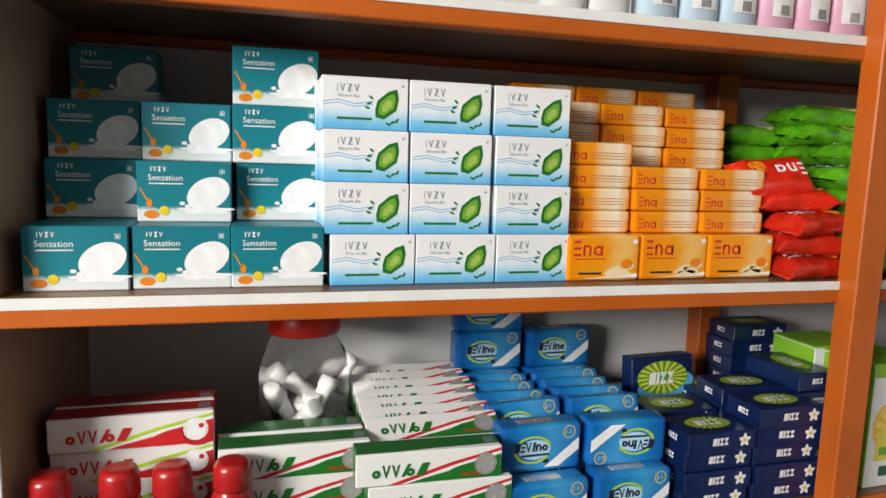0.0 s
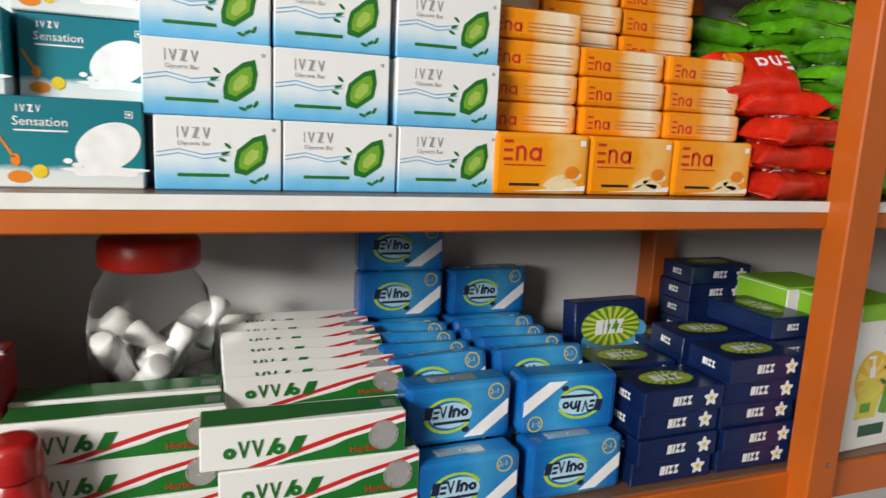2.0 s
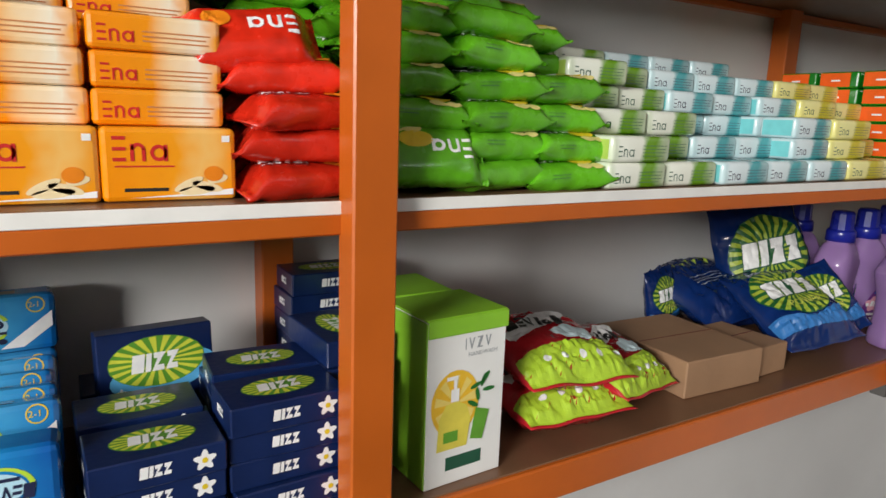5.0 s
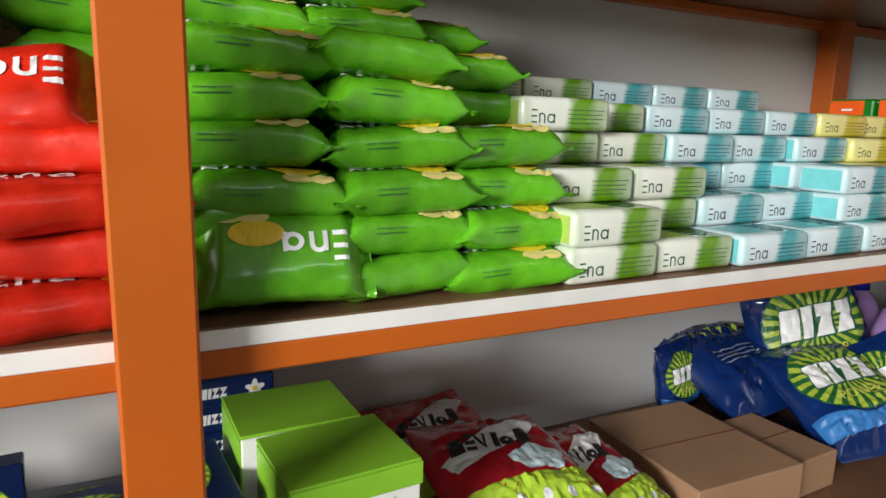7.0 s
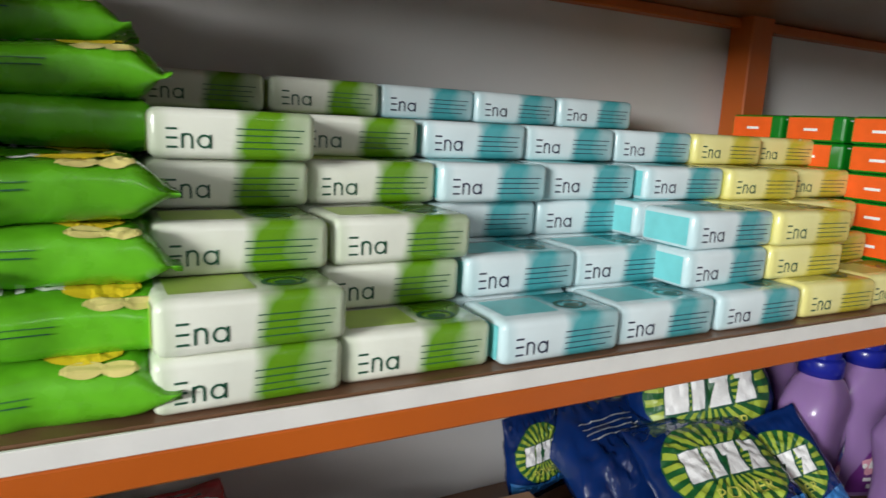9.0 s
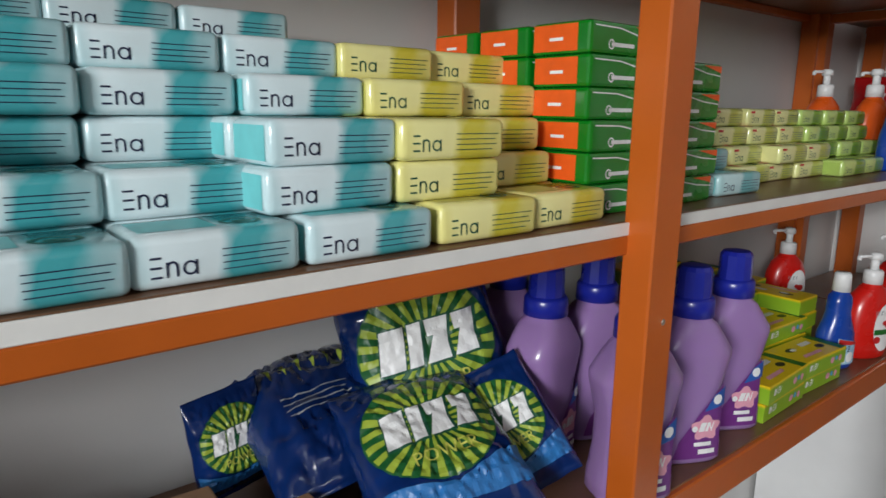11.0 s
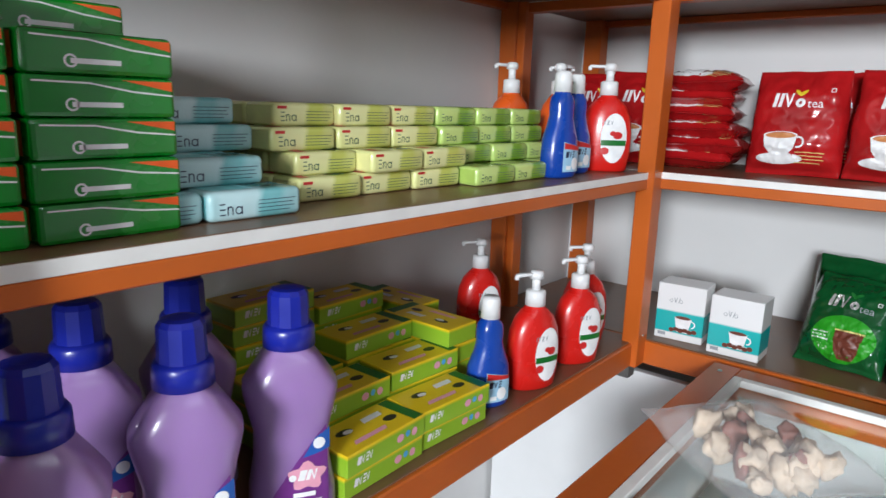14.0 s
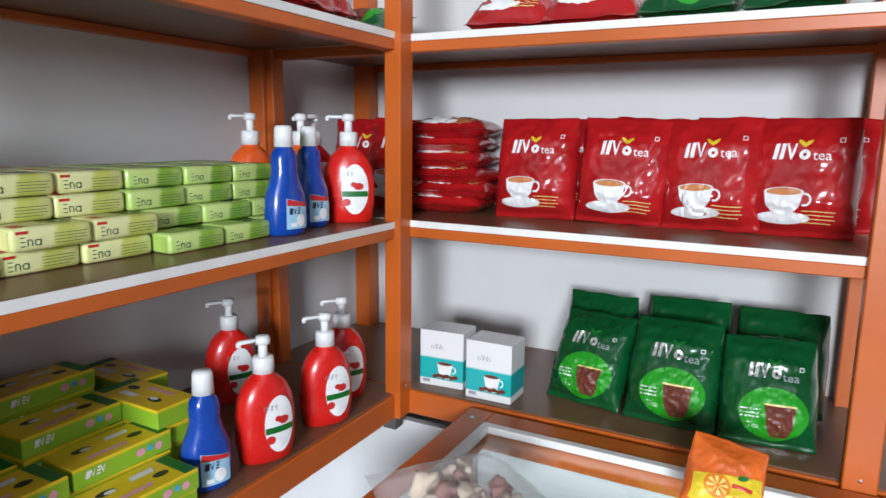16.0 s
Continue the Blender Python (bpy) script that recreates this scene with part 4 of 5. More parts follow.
# ---- goods: bay nearest the side panel, upper board ----
cream = cream_box()
for x, y, row in ((-0.183, 0.751, 0), (-0.084, 0.751, 0), (0.013, 0.751, 0), (-0.183, 0.815, 0), (-0.084, 0.815, 0), (0.013, 0.815, 0), (-0.183, 0.88, 0), (-0.084, 0.88, 0), (0.013, 0.88, 0),
                  (-0.186, 0.842, 1), (-0.086, 0.797, 1), (0.015, 0.822, 1), (-0.186, 0.905, 1), (-0.086, 0.865, 1), (0.015, 0.885, 1),
                  (-0.186, 0.865, 2), (-0.086, 0.842, 2), (0.012, 0.815, 2), (-0.176, 0.915, 3), (0.012, 0.83, 3)):
    put(cream, jit(x, y, MZ + row * 0.0655 + 0.0003))
nysa = glycerin_box()
for row in range(4):
    for x in (0.1115, 0.2075, 0.303):
        dx = (0.0, -0.005, -0.004, -0.006)[row] * (1 if x < 0.28 else 0)
        put(nysa, jit(x + dx + 0.003 * (row == 0), 0.745 + 0.004 * row, MZ + row * 0.0570 + 0.0003, 0, 0.7))
        put(nysa, jit(x - 0.004 + dx, 0.797 + 0.004 * row, MZ + row * 0.0570 + 0.0003, 0, 0.7))
tall, flat = orange_tall(), orange_flat()
for k, x in enumerate((0.399, 0.498, 0.597)):
    put(tall, jit(x, 0.738, MZ + 0.0003, 0, 0.6))
    for r in range(2):
        put(flat, jit(x - 0.003, 0.786, MZ + r * 0.028 + 0.0003, 0, 0.7))
    for r in range(4 if k == 0 else 3):
        put(flat, jit(x - 0.004, 0.769, MZ + 0.0572 + r * 0.028, 0, 1.0))
    for r in range(8):
        put(flat, jit(x - 0.012, 0.846, MZ + r * 0.028 + 0.0003, 0, 1.2))
    for r in range(9):
        put(flat, jit(x - 0.022, 0.907, MZ + r * 0.028 + 0.0003, 0, 1.0))
reds = [flowpack(s, (0.62, 0.022, 0.008), "red glossy plastic soap pouch in a loose pile", "red soap pouches") for s in (1, 2)]
for k, (x, y, z, rz) in enumerate(((0.704, 0.728, 0, 4), (0.702, 0.736, 0.029, -7), (0.708, 0.732, 0.057, 9), (0.700, 0.760, 0.086, -12), (0.71, 0.83, 0, 0), (0.705, 0.83, 0.030, 3), (0.71, 0.83, 0.060, -4), (0.705, 0.84, 0.090, 6))):
    put(reds[k % 2], pose(x, y, MZ + z + 0.0003, random.uniform(-4, 6), random.uniform(-4, 4), rz))
put(reds[0], pose(0.672, 0.772, MZ + 0.121, -48, 6, 172))

# ---- green pouches and wrapped soaps on the middle bay's upper board ----
greens = [flowpack(s, (0.108, 0.395, 0.012), "green lemon soap pouch in a tall stack", "green soap pouches") for s in (3, 4, 5, 6)]
n = 0
for x, y, rows in ((0.812, 0.732, 6), (0.905, 0.728, 6), (1.000, 0.732, 4), (0.812, 0.800, 8), (0.905, 0.798, 8), (0.998, 0.800, 6), (0.812, 0.866, 8), (0.900, 0.866, 8), (0.985, 0.866, 7), (0.715, 0.895, 7), (0.715, 0.96, 7), (0.81, 0.935, 7), (0.90, 0.935, 8), (0.98, 0.935, 7)):
    for r in range(rows):
        n += 1
        if x < 0.83 and y < 0.75 and r < 2:
            continue
        turn = 180 if n % 5 == 2 else 0
        put(greens[n % 4], pose(x + random.uniform(-0.008, 0.008), y + 0.006 * r * (y < 0.81) + random.uniform(-0.006, 0.004), MZ + r * 0.0298 + 0.0003, random.uniform(-2, 9), random.uniform(-3, 3), random.uniform(-7, 7) + turn))
put(greens[1], pose(0.822, 0.728, MZ + 0.027, -58, 0, 174))
put(greens[2], pose(0.812, 0.772, MZ + 0.0003, 4, 0, 3))
put(greens[3], pose(0.815, 0.752, MZ + 0.054, -24, 0, 178))

lime = wrapped("lime and white wrapped soap bar in a neat stack", (0.82, 0.84, 0.74), (0.14, 0.34, 0.01), INKDKG, 0.0950, 0.055, 0.0289)
teal = wrapped("teal and white wrapped soap bar in a neat stack", (0.72, 0.83, 0.86), (0.08, 0.42, 0.46), INKNAVY, 0.0950, 0.055, 0.0289)
yellow = wrapped("yellow wrapped soap bar in a neat stack", (0.84, 0.79, 0.34), (0.64, 0.56, 0.05), INKDKG, 0.0950, 0.055, 0.0289)
FRONTS = ((0.694, 0.698, 0.696, 0.695, 0.697, 0.701, 0.703), (0.695, 0.744, 0.748, 0.748, 0.722, 0.722, 0.757),
          (0.735, 0.742, 0.803, 0.805, 0.722, 0.718, 0.772), (0.784, 0.792, 0.791, 0.800, 0.792, 0.782, 0.792), (0.778, 0.830, 0.835, 0.835, 0.835, 0.832, 0.838))
for r in range(6):
    for c, kind in enumerate((lime, lime, teal, teal, teal, yellow, yellow)):
        if r == 5 and c > 4:
            continue
        x = 1.0810 + c * 0.0972 + 0.002 * r - (0.017 if r in (1, 2) and c > 3 else 0) + (0.006 if r == 0 and c > 4 else 0)
        y = 0.951 if r == 5 else FRONTS[r][c] + 0.0275
        while y < 0.99:
            put(kind, jit(x, y, MZ + r * 0.0293 + 0.0003, 0, 1.2))
            y += 0.0575

bar = brick()
for r in range(6):
    for k in range(3):
        put(bar, jit(1.766, 0.757 + k * 0.072 + 0.002 * r, MZ + r * 0.0287 + 0.0003, 0, 0.8))
        if r < 5 or k:
            put(bar, jit(1.874, 0.757 + k * 0.072, MZ + r * 0.0287 + 0.0003, 0, 1.0))

# ---- last bay, upper board ----
aqua = wrapped("aqua wrapped soap bar in a low stack", (0.52, 0.72, 0.74), (0.20, 0.52, 0.54), INKNAVY, 0.093, 0.05, 0.0255, group="small wrapped soaps")
creamb = wrapped("cream wrapped soap bar with a red corner", (0.76, 0.76, 0.36), (0.58, 0.62, 0.12), INKDKG, 0.086, 0.05, 0.0248, True, group="small wrapped soaps")
olive = wrapped("olive green wrapped soap bar in a low stack", (0.56, 0.70, 0.22), (0.26, 0.46, 0.04), INKDKG, 0.086, 0.05, 0.0248, group="small wrapped soaps")
for r, (y, xe) in enumerate(((0.755, 2.046), (0.785, 2.03), (0.845, 2.06), (0.862, 2.05))):
    for c in range(2):
        for k in range(3):
            yy = y + k * 0.053
            if yy < 0.99:
                put(aqua, jit(xe - 0.047 - c * 0.095, yy, MZ + r * 0.0257 + 0.0003, 0, 1.2))
for r, y in enumerate((0.800, 0.812, 0.826, 0.840)):
    for c in range(6):
        kind = creamb if c < (3, 3, 3, 3)[r] else olive
        x = 2.125 + c * 0.0875 - 0.012 * (r == 2) + 0.006 * (r == 1)
        yy0 = y - (0.03 if (r == 0 and c in (3, 4)) else 0) - (0.02 if (r == 1 and c in (1, 2)) else 0)
        for k in range(3):
            yy = yy0 + k * 0.0525 + (0.03 if k and r == 0 and c in (3, 4) else 0)
            if yy < 0.995:
                put(kind, jit(x, yy, MZ + r * 0.0250 + 0.0003, 0, 1.0))
redb, orab, blueb = pump_bottle("red", (0.62, 0.012, 0.008)), pump_bottle("orange", (0.70, 0.10, 0.01)), blue_bottle()
put(orab, pose(2.650, 0.905, MZ + 0.0003, 0, 0, -20))
put(orab, pose(2.695, 0.835, MZ + 0.0003, 0, 0, 170))
put(redb, pose(2.745, 0.850, MZ + 0.0003, 0, 0, -30))
put(redb, pose(2.715, 0.752, MZ + 0.0003, 0, 0, -55))
put(blueb, pose(2.548, 0.745, MZ + 0.0003, 0, 0, -12))
put(blueb, pose(2.632, 0.768, MZ + 0.0003, 0, 0, -18))

# ---- last bay, lower board ----
pb = purple_bottle()
for x, y, rz in ((1.806, 0.722, -24), (1.924, 0.733, -28), (2.042, 0.745, -32), (1.790, 0.835, 10), (1.886, 0.838, -20), (1.992, 0.848, -15), (1.840, 0.945, -10)):
    put(pb, pose(x, y, FZ + 0.0003, 0, 0, rz))
put(blueb, pose(2.372, 0.734, FZ + 0.0003, 0, 0, -25))
for x, y, rz in ((2.468, 0.722, -24), (2.605, 0.722, -28), (2.700, 0.760, -35), (2.595, 0.915, -30)):
    put(redb, pose(x, y, FZ + 0.0003, 0, 0, rz))
db = dish_box()
for x, y, rows, rz in ((2.140, 0.735, 2, 3), (2.268, 0.738, 2, -4), (2.150, 0.805, 3, 2), (2.285, 0.806, 3, -3), (2.37, 0.84, 4, 88), (2.14, 0.875, 3, 0), (2.272, 0.876, 4, 2), (2.41, 0.95, 4, 90), (2.29, 0.955, 5, 0), (2.16, 0.955, 6, 0)):
    for r in range(rows):
        put(db, jit(x, y, FZ + r * 0.0262 + 0.0003, rz, 1.2))

# ---- middle bay, lower board ----
def handwash_carton(label, w, d, h, flap):
    card = surface("white_carton_card", (0.80, 0.80, 0.78), 0.42, 0.04, 15, 0.08)
    ob = thing("carton", boxed(w, d, h, 0.001), card, label, "carton")
    lime_card = MATS.get("lime_carton_card") or surface("lime_carton_card", (0.24, 0.52, 0.03), 0.4, 0.1, 15, 0.08)
    part("side", boxed(0.0012, d - 0.002, h - 0.002, 0.0, -w / 2 - 0.0006, 0, 0.001), lime_card, ob, "lime green carton side")
    lid = part("lid", boxed(w + 0.002, d + 0.001, 0.003, 0.0006, 0, 0.001, h + 0.0002), lime_card, ob, "lime green carton top")
    if flap:
        part("lid_lip", boxed(w + 0.002, 0.0012, 0.018, 0.0003, 0, -d / 2 - 0.0014, h - 0.016), lime_card, lid)
    f = front(d)
    art("orange_picture", ob, ink("orange_slice_ink", (0.80, 0.48, 0.03)), f, lambda b: s_ell(b, -0.014, h * 0.50, 0.030, 0.036))
    art("slice_segment", ob, ink("pale_orange_ink", (0.80, 0.62, 0.16)), front(d, 0.0006), lambda b: s_rays(b, -0.014, h * 0.50, 0.026, 0.031, 9, 0.2))
    art("bottle_picture", ob, ink("pack_yellow_ink", (0.70, 0.60, 0.08)), front(d, 0.0008), lambda b: s_poly(b, [(-0.036, 0.040), (0.002, 0.040), (0.006, 0.070), (0.0, 0.086), (-0.012, 0.092), (-0.026, 0.090), (-0.034, 0.075)]))
    art("pump_picture", ob, INKW, front(d, 0.001), lambda b: (s_rect(b, -0.020, 0.092, 0.010, 0.014), s_rect(b, -0.017, 0.106, 0.004, 0.012), s_rect(b, -0.026, 0.116, 0.014, 0.004)))
    art("leaf_picture", ob, INKGRN, front(d, 0.001), lambda b: [s_ell(b, 0.018 + 0.010 * math.cos(k), 0.098 + 0.014 * math.sin(k * 1.7), 0.008, 0.0026, 10, 50 * k) for k in range(6)])
    art("sachet_picture", ob, ink("sachet_green_ink", (0.12, 0.34, 0.03)), front(d, 0.001), lambda b: (s_poly(b, [(0.006, 0.046), (0.022, 0.042), (0.030, 0.074), (0.012, 0.080)]), s_rect(b, -0.028, 0.048, 0.018, 0.012)))
    art("green_strip", ob, INKDKG, f, lambda b: s_rect(b, -0.024, 0.016, 0.046, 0.015))
    art("brand_mark", ob, INKGREY, f, lambda b: s_mark(b, -0.004, h - 0.034, 0.012, "ivzv", 0, 0.25, 0.08))
    art("word_print", ob, INKGREY, f, lambda b: s_word(b, 0.0, h - 0.042, 0.0065, "HANDWASH"))
    return ob


put(handwash_carton("white handwash carton with lime top and lemon picture", 0.098, 0.085, 0.180, True), pose(0.868, 0.748, FZ + 0.0003, 0, 0, 3))
put(handwash_carton("open lime handwash carton behind another", 0.098, 0.085, 0.180, False), pose(0.855, 0.838, FZ + 0.0003, 0, 0, 0))
prem = [standing_bag(s, 0.175, 0.20, 0.062, (0.50, 0.015, 0.025), "red lime detergent powder bag lying in a pile", "detergent bag", "red and lime bags", premium_bag, 0.007, 0.1) for s in (11, 12)]
put(prem[0], pose(1.050, 0.712, FZ + 0.026, -88, 0, -6) @ Matrix.Scale(0.9, 4))
put(prem[1], pose(1.055, 0.718, FZ + 0.068, -80, 3, -4) @ Matrix.Scale(0.92, 4))
put(prem[0], pose(1.180, 0.722, FZ + 0.032, -72, 6, 14) @ Matrix.Scale(0.9, 4))
put(prem[1], pose(1.06, 0.85, FZ + 0.035, -72, 0, 6) @ Matrix.Scale(0.9, 4))


def kraft_box(w, d, h, m, label):
    kraft = MATS.get("brown_kraft_card") or surface("brown_kraft_card", (0.33, 0.19, 0.105), 0.7, 0.1, 12, 0.2, fine=120)
    ob = thing("cardboard_box", boxed(w, d, h, 0.0018), kraft, label, "cardboard box", "cardboard boxes")
    part("top_seam", boxed(w - 0.004, 0.0012, 0.0008, 0, 0, 0, h), INKBRN, ob)
    ob.matrix_basis = m
    return ob


kraft_box(0.160, 0.19, 0.055, pose(1.342, 0.826, FZ + 0.0003, 0, 0, -3), "plain brown cardboard box lying on the board")
kraft_box(0.076, 0.12, 0.047, pose(1.464, 0.800, FZ + 0.0003, 0, 0, 2), "small plain brown cardboard box beside a larger one")
def bag_reverse(ob, s):
    art("white_text_band", ob, INKGREY, s, lambda b: s_lines(b, -0.05, 0.12, 0.09, 4, 0.010, 0.002), 0.006)
    art("lime_edge", ob, MATS["pale_burst_ink"], s, lambda b: [s_poly(b, [(-0.07 + k * 0.022, 0.190), (-0.06 + k * 0.022, 0.190), (-0.064 + k * 0.020, 0.160)]) for k in range(7)], 0.006)


bags = [standing_bag(s, 0.185, 0.235, 0.075, (0.004, 0.022, 0.12), "navy blue washing powder bag with starburst", "washing powder bag", "navy powder bags", bizz_bag, 0.008, 0.2) for s in (21, 22)]
put(bags[0], pose(1.590, 0.722, FZ + 0.035, -66, -8, -14) @ Matrix.Scale(0.84, 4))
put(bags[1], pose(1.690, 0.880, FZ + 0.020, -14, -13, -24) @ Matrix.Scale(0.98, 4))
put(bags[0], pose(1.700, 0.755, FZ + 0.022, -36, -26, -26) @ Matrix.Scale(0.70, 4))
turned_bag = standing_bag(23, 0.185, 0.235, 0.075, (0.004, 0.022, 0.12), "navy blue washing powder bag lying face down", "washing powder bag", "navy powder bags", bag_reverse, 0.010, 0.2)
put(turned_bag, pose(1.555, 0.850, FZ + 0.045, -72, -6, -4) @ Matrix.Scale(0.88, 4))
put(bags[0], pose(1.475, 0.960, FZ + 0.012, -10, -6, 6) @ Matrix.Scale(0.55, 4))

# ---- first bay, lower board ----
pr, pg = paste("red"), paste("green")
for r in range(4):
    put(pr, jit(-0.146, 0.787, FZ + r * 0.0386 + 0.0003, 0, 1.2))
    put(pr, jit(-0.148, 0.826, FZ + r * 0.0386 + 0.0003, 0, 0.8))
for r in range(3):
    put(pg, jit(0.031, 0.762, FZ + r * 0.0388 + 0.0003, 0, 1.2))
    put(pg, jit(0.030, 0.801, FZ + r * 0.0388 + 0.0003, 0, 1.2))
for r in range(3):
    put(pg, jit(0.190 - (0.008 if r == 2 else -0.005), 0.713, FZ + r * 0.0388 + 0.0003, 0, 0.9))
for k in range(6):
    for r in range(2):
        put(pg, jit(0.202, 0.752 + k * 0.0385, FZ + r * 0.0388 + 0.0003, 0, 0.4))
for k in range(7):
    put(pg, pose(0.203, 0.762 + k * 0.0300, FZ + 0.0905 + 0.0017 * k, -62, 0, random.uniform(-2, 2)))


def sweet_jar():
    ob = new("plastic_jar")
    tagged(ob, "clear plastic jar with red lid holding white tubes", "jar")
    gm, nt, b = nodes_of("clear_jar_plastic", 0.06)
    b.inputs["Transmission Weight"].default_value, b.inputs["IOR"].default_value = 1.0, 1.12
    relief(nt, b, 12, 0.1)
    body = part("body", loft([(0.0, 0.052, 0.052), (0.004, 0.059, 0.059), (0.06, 0.061, 0.061), (0.15, 0.061, 0.061), (0.185, 0.055, 0.055), (0.205, 0.043, 0.043), (0.225, 0.041, 0.041)], 36), gm, ob, "clear plastic body", True)
    body.visible_shadow = False
    lidm = surface("red_lid_plastic", (0.55, 0.02, 0.012), 0.35, 0.1, 20, 0.1)
    bm = loft([(0.212, 0.0475, 0.0475), (0.216, 0.049, 0.049), (0.236, 0.049, 0.049), (0.241, 0.046, 0.046), (0.242, 0.03, 0.03)], 40)
    part("lid", bm, lidm, ob, "red screw lid", True)
    tube = surface("white_tube_plastic", (0.78, 0.78, 0.76), 0.4, 0.05, 20, 0.05)
    for k in range(24):
        t = part("white_tube", loft([(0, 0.0085, 0.0085), (0.034, 0.0085, 0.0085), (0.036, 0.010, 0.010), (0.046, 0.010, 0.010), (0.047, 0.008, 0.008)], 14), tube, ob, smooth=True)
        a, rr = random.uniform(0, 6.3), random.uniform(0.012, 0.042)
        t.matrix_basis = pose(rr * math.cos(a), rr * math.sin(a), 0.012 + 0.0048 * k, random.uniform(-50, 50), random.uniform(-60, 60), random.uniform(0, 360)) @ Matrix.Scale(1.25, 4)
    return ob


place(sweet_jar(), pose(0.050, 0.895, FZ + 0.0003))


def powder_bottle():
    ob = new("tooth_powder_bottle")
    tagged(ob, "small red tooth powder bottle with white oval label", "bottle", "red powder bottles")
    red = surface("red_bottle_plastic", (0.42, 0.012, 0.012), 0.3, 0.12, 15, 0.05, coat=0.3)
    part("body", loft([(0, 0.021, 0.021), (0.003, 0.0235, 0.0235), (0.06, 0.0235, 0.0235), (0.078, 0.0215, 0.0215), (0.084, 0.018, 0.018), (0.088, 0.017, 0.017)], 28), red, ob, smooth=True)
    part("cap", loft([(0.087, 0.020, 0.020), (0.090, 0.0205, 0.0205), (0.110, 0.0195, 0.0195), (0.116, 0.017, 0.017), (0.117, 0.012, 0.012)], 28), red, ob, "red ribbed cap", True)
    wf = lambda u, v: (u, -math.sqrt(max(1e-6, 0.0237 ** 2 - u * u)) - 0.0005, v)
    w2 = lambda u, v: (u, wf(u, v)[1] - 0.0005, v)
    art("oval_label", ob, INKW, wf, lambda b: s_ell(b, 0, 0.061, 0.018, 0.0095, 24), 0.006)
    art("brand_mark", ob, INKRED, w2, lambda b: s_mark(b, -0.013, 0.058, 0.006, "ovviob", 0.3, 0.06, 0.26), 0.006)
    art("small_print", ob, INKW, wf, lambda b: s_lines(b, -0.014, 0.042, 0.028, 3, 0.004, 0.0012), 0.006)
    art("tooth_picture", ob, INKW, wf, lambda b: s_ell(b, 0.0, 0.018, 0.006, 0.007), 0.006)
    art("leaf_picture", ob, INKLIME, wf, lambda b: (s_ell(b, -0.011, 0.010, 0.007, 0.003, 12, 20), s_ell(b, 0.010, 0.009, 0.006, 0.003, 12, -20)), 0.006)
    return ob


pw = powder_bottle()
for x in (-0.216, -0.150, -0.098, -0.037):
    put(pw, pose(x, 0.717 + random.uniform(-0.004, 0.004), FZ + 0.0003, 0, 0, random.uniform(-6, 6)))

rv = revito_block()
for x, y, z, flip in ((0.332, 0.716, 0, 0), (0.453, 0.722, 0, 0), (0.332, 0.745, 0.0615, 0), (0.452, 0.742, 0.0615, 1), (0.330, 0.790, 0, 0), (0.449, 0.790, 0, 0), (0.330, 0.832, 0, 0), (0.449, 0.832, 0, 0), (0.330, 0.874, 0, 0), (0.449, 0.874, 0, 0), (0.330, 0.916, 0, 0), (0.449, 0.916, 0, 0), (0.333, 0.968, 0, 0), (0.452, 0.968, 0, 0),
                      (0.333, 0.964, 0.0615, 0), (0.454, 0.966, 0.0615, 0), (0.336, 0.966, 0.123, 0), (0.456, 0.968, 0.123, 0), (0.336, 0.968, 0.1845, 0)):
    m = pose(x, y, FZ + z + 0.0003, 0, 0, random.uniform(-3, 3))
    if flip:
        m = m @ pose(0, 0, 0.061, 0, 180, 0)
    put(rv, m)
for k in range(4):
    for x in (0.332, 0.450):
        put(rv, pose(x + random.uniform(-0.005, 0.005), 0.800 + k * 0.037, FZ + 0.066, -14 - 3 * k, random.uniform(-2, 2), random.uniform(-4, 4)))
bf, bt = bizz_flat(), bizz_tall()
for x, y, rows, rz in ((0.572, 0.733, 4, 0), (0.682, 0.733, 5, 0), (0.570, 0.802, 4, 3), (0.684, 0.802, 5, -2), (0.580, 0.874, 3, 0), (0.690, 0.872, 4, 2), (0.580, 0.945, 3, 0), (0.69, 0.943, 3, 0), (0.805, 0.945, 7, 0), (0.765, 0.895, 0, 0)):
    for r in range(rows):
        m = jit(x, y, FZ + r * 0.0268 + 0.0003, rz, 1.5)
        put(bf, m)
for r in range(6):
    put(bf, jit(0.764, 0.795, FZ + r * 0.0268 + 0.0003, 90 + 2 * (r % 3), 1.2))
put(bt, pose(0.597, 0.884, FZ + 0.081, -5, 0, 4))

# ---- corner rack: tea ----
rt = [standing_bag(s, 0.150, 0.178, 0.066, (0.40, 0.009, 0.011), "dark red tea pouch with white cup picture", "tea pouch", "red tea pouches", tea_red, 0.0058, 0.3) for s in (31, 32, 33)]
for k, y in enumerate((0.505, 0.352, 0.210, 0.085)):
    put(rt[k % 3], pose(2.935, y, MZ + 0.001, -9, random.uniform(-2, 2), -90 + (0, 4, -4, -10)[k]))
    put(rt[(k + 1) % 3], pose(3.010, y - 0.03, MZ + 0.003, -8, random.uniform(-3, 3), -90))
for r in range(6):
    put(rt[r % 3], pose(2.885 + random.uniform(-0.006, 0.006), 0.665 + random.uniform(-0.012, 0.012), MZ + 0.019 + r * 0.0275, -90 + random.uniform(-4, 4), 0, -90 + random.uniform(-8, 8)) @ Matrix.Diagonal((1, 0.6, 1, 1)))
put(rt[0], pose(2.93, 0.79, MZ + 0.002, -12, 3, -80))
put(rt[1], pose(2.98, 0.90, MZ + 0.002, -10, 0, -75))
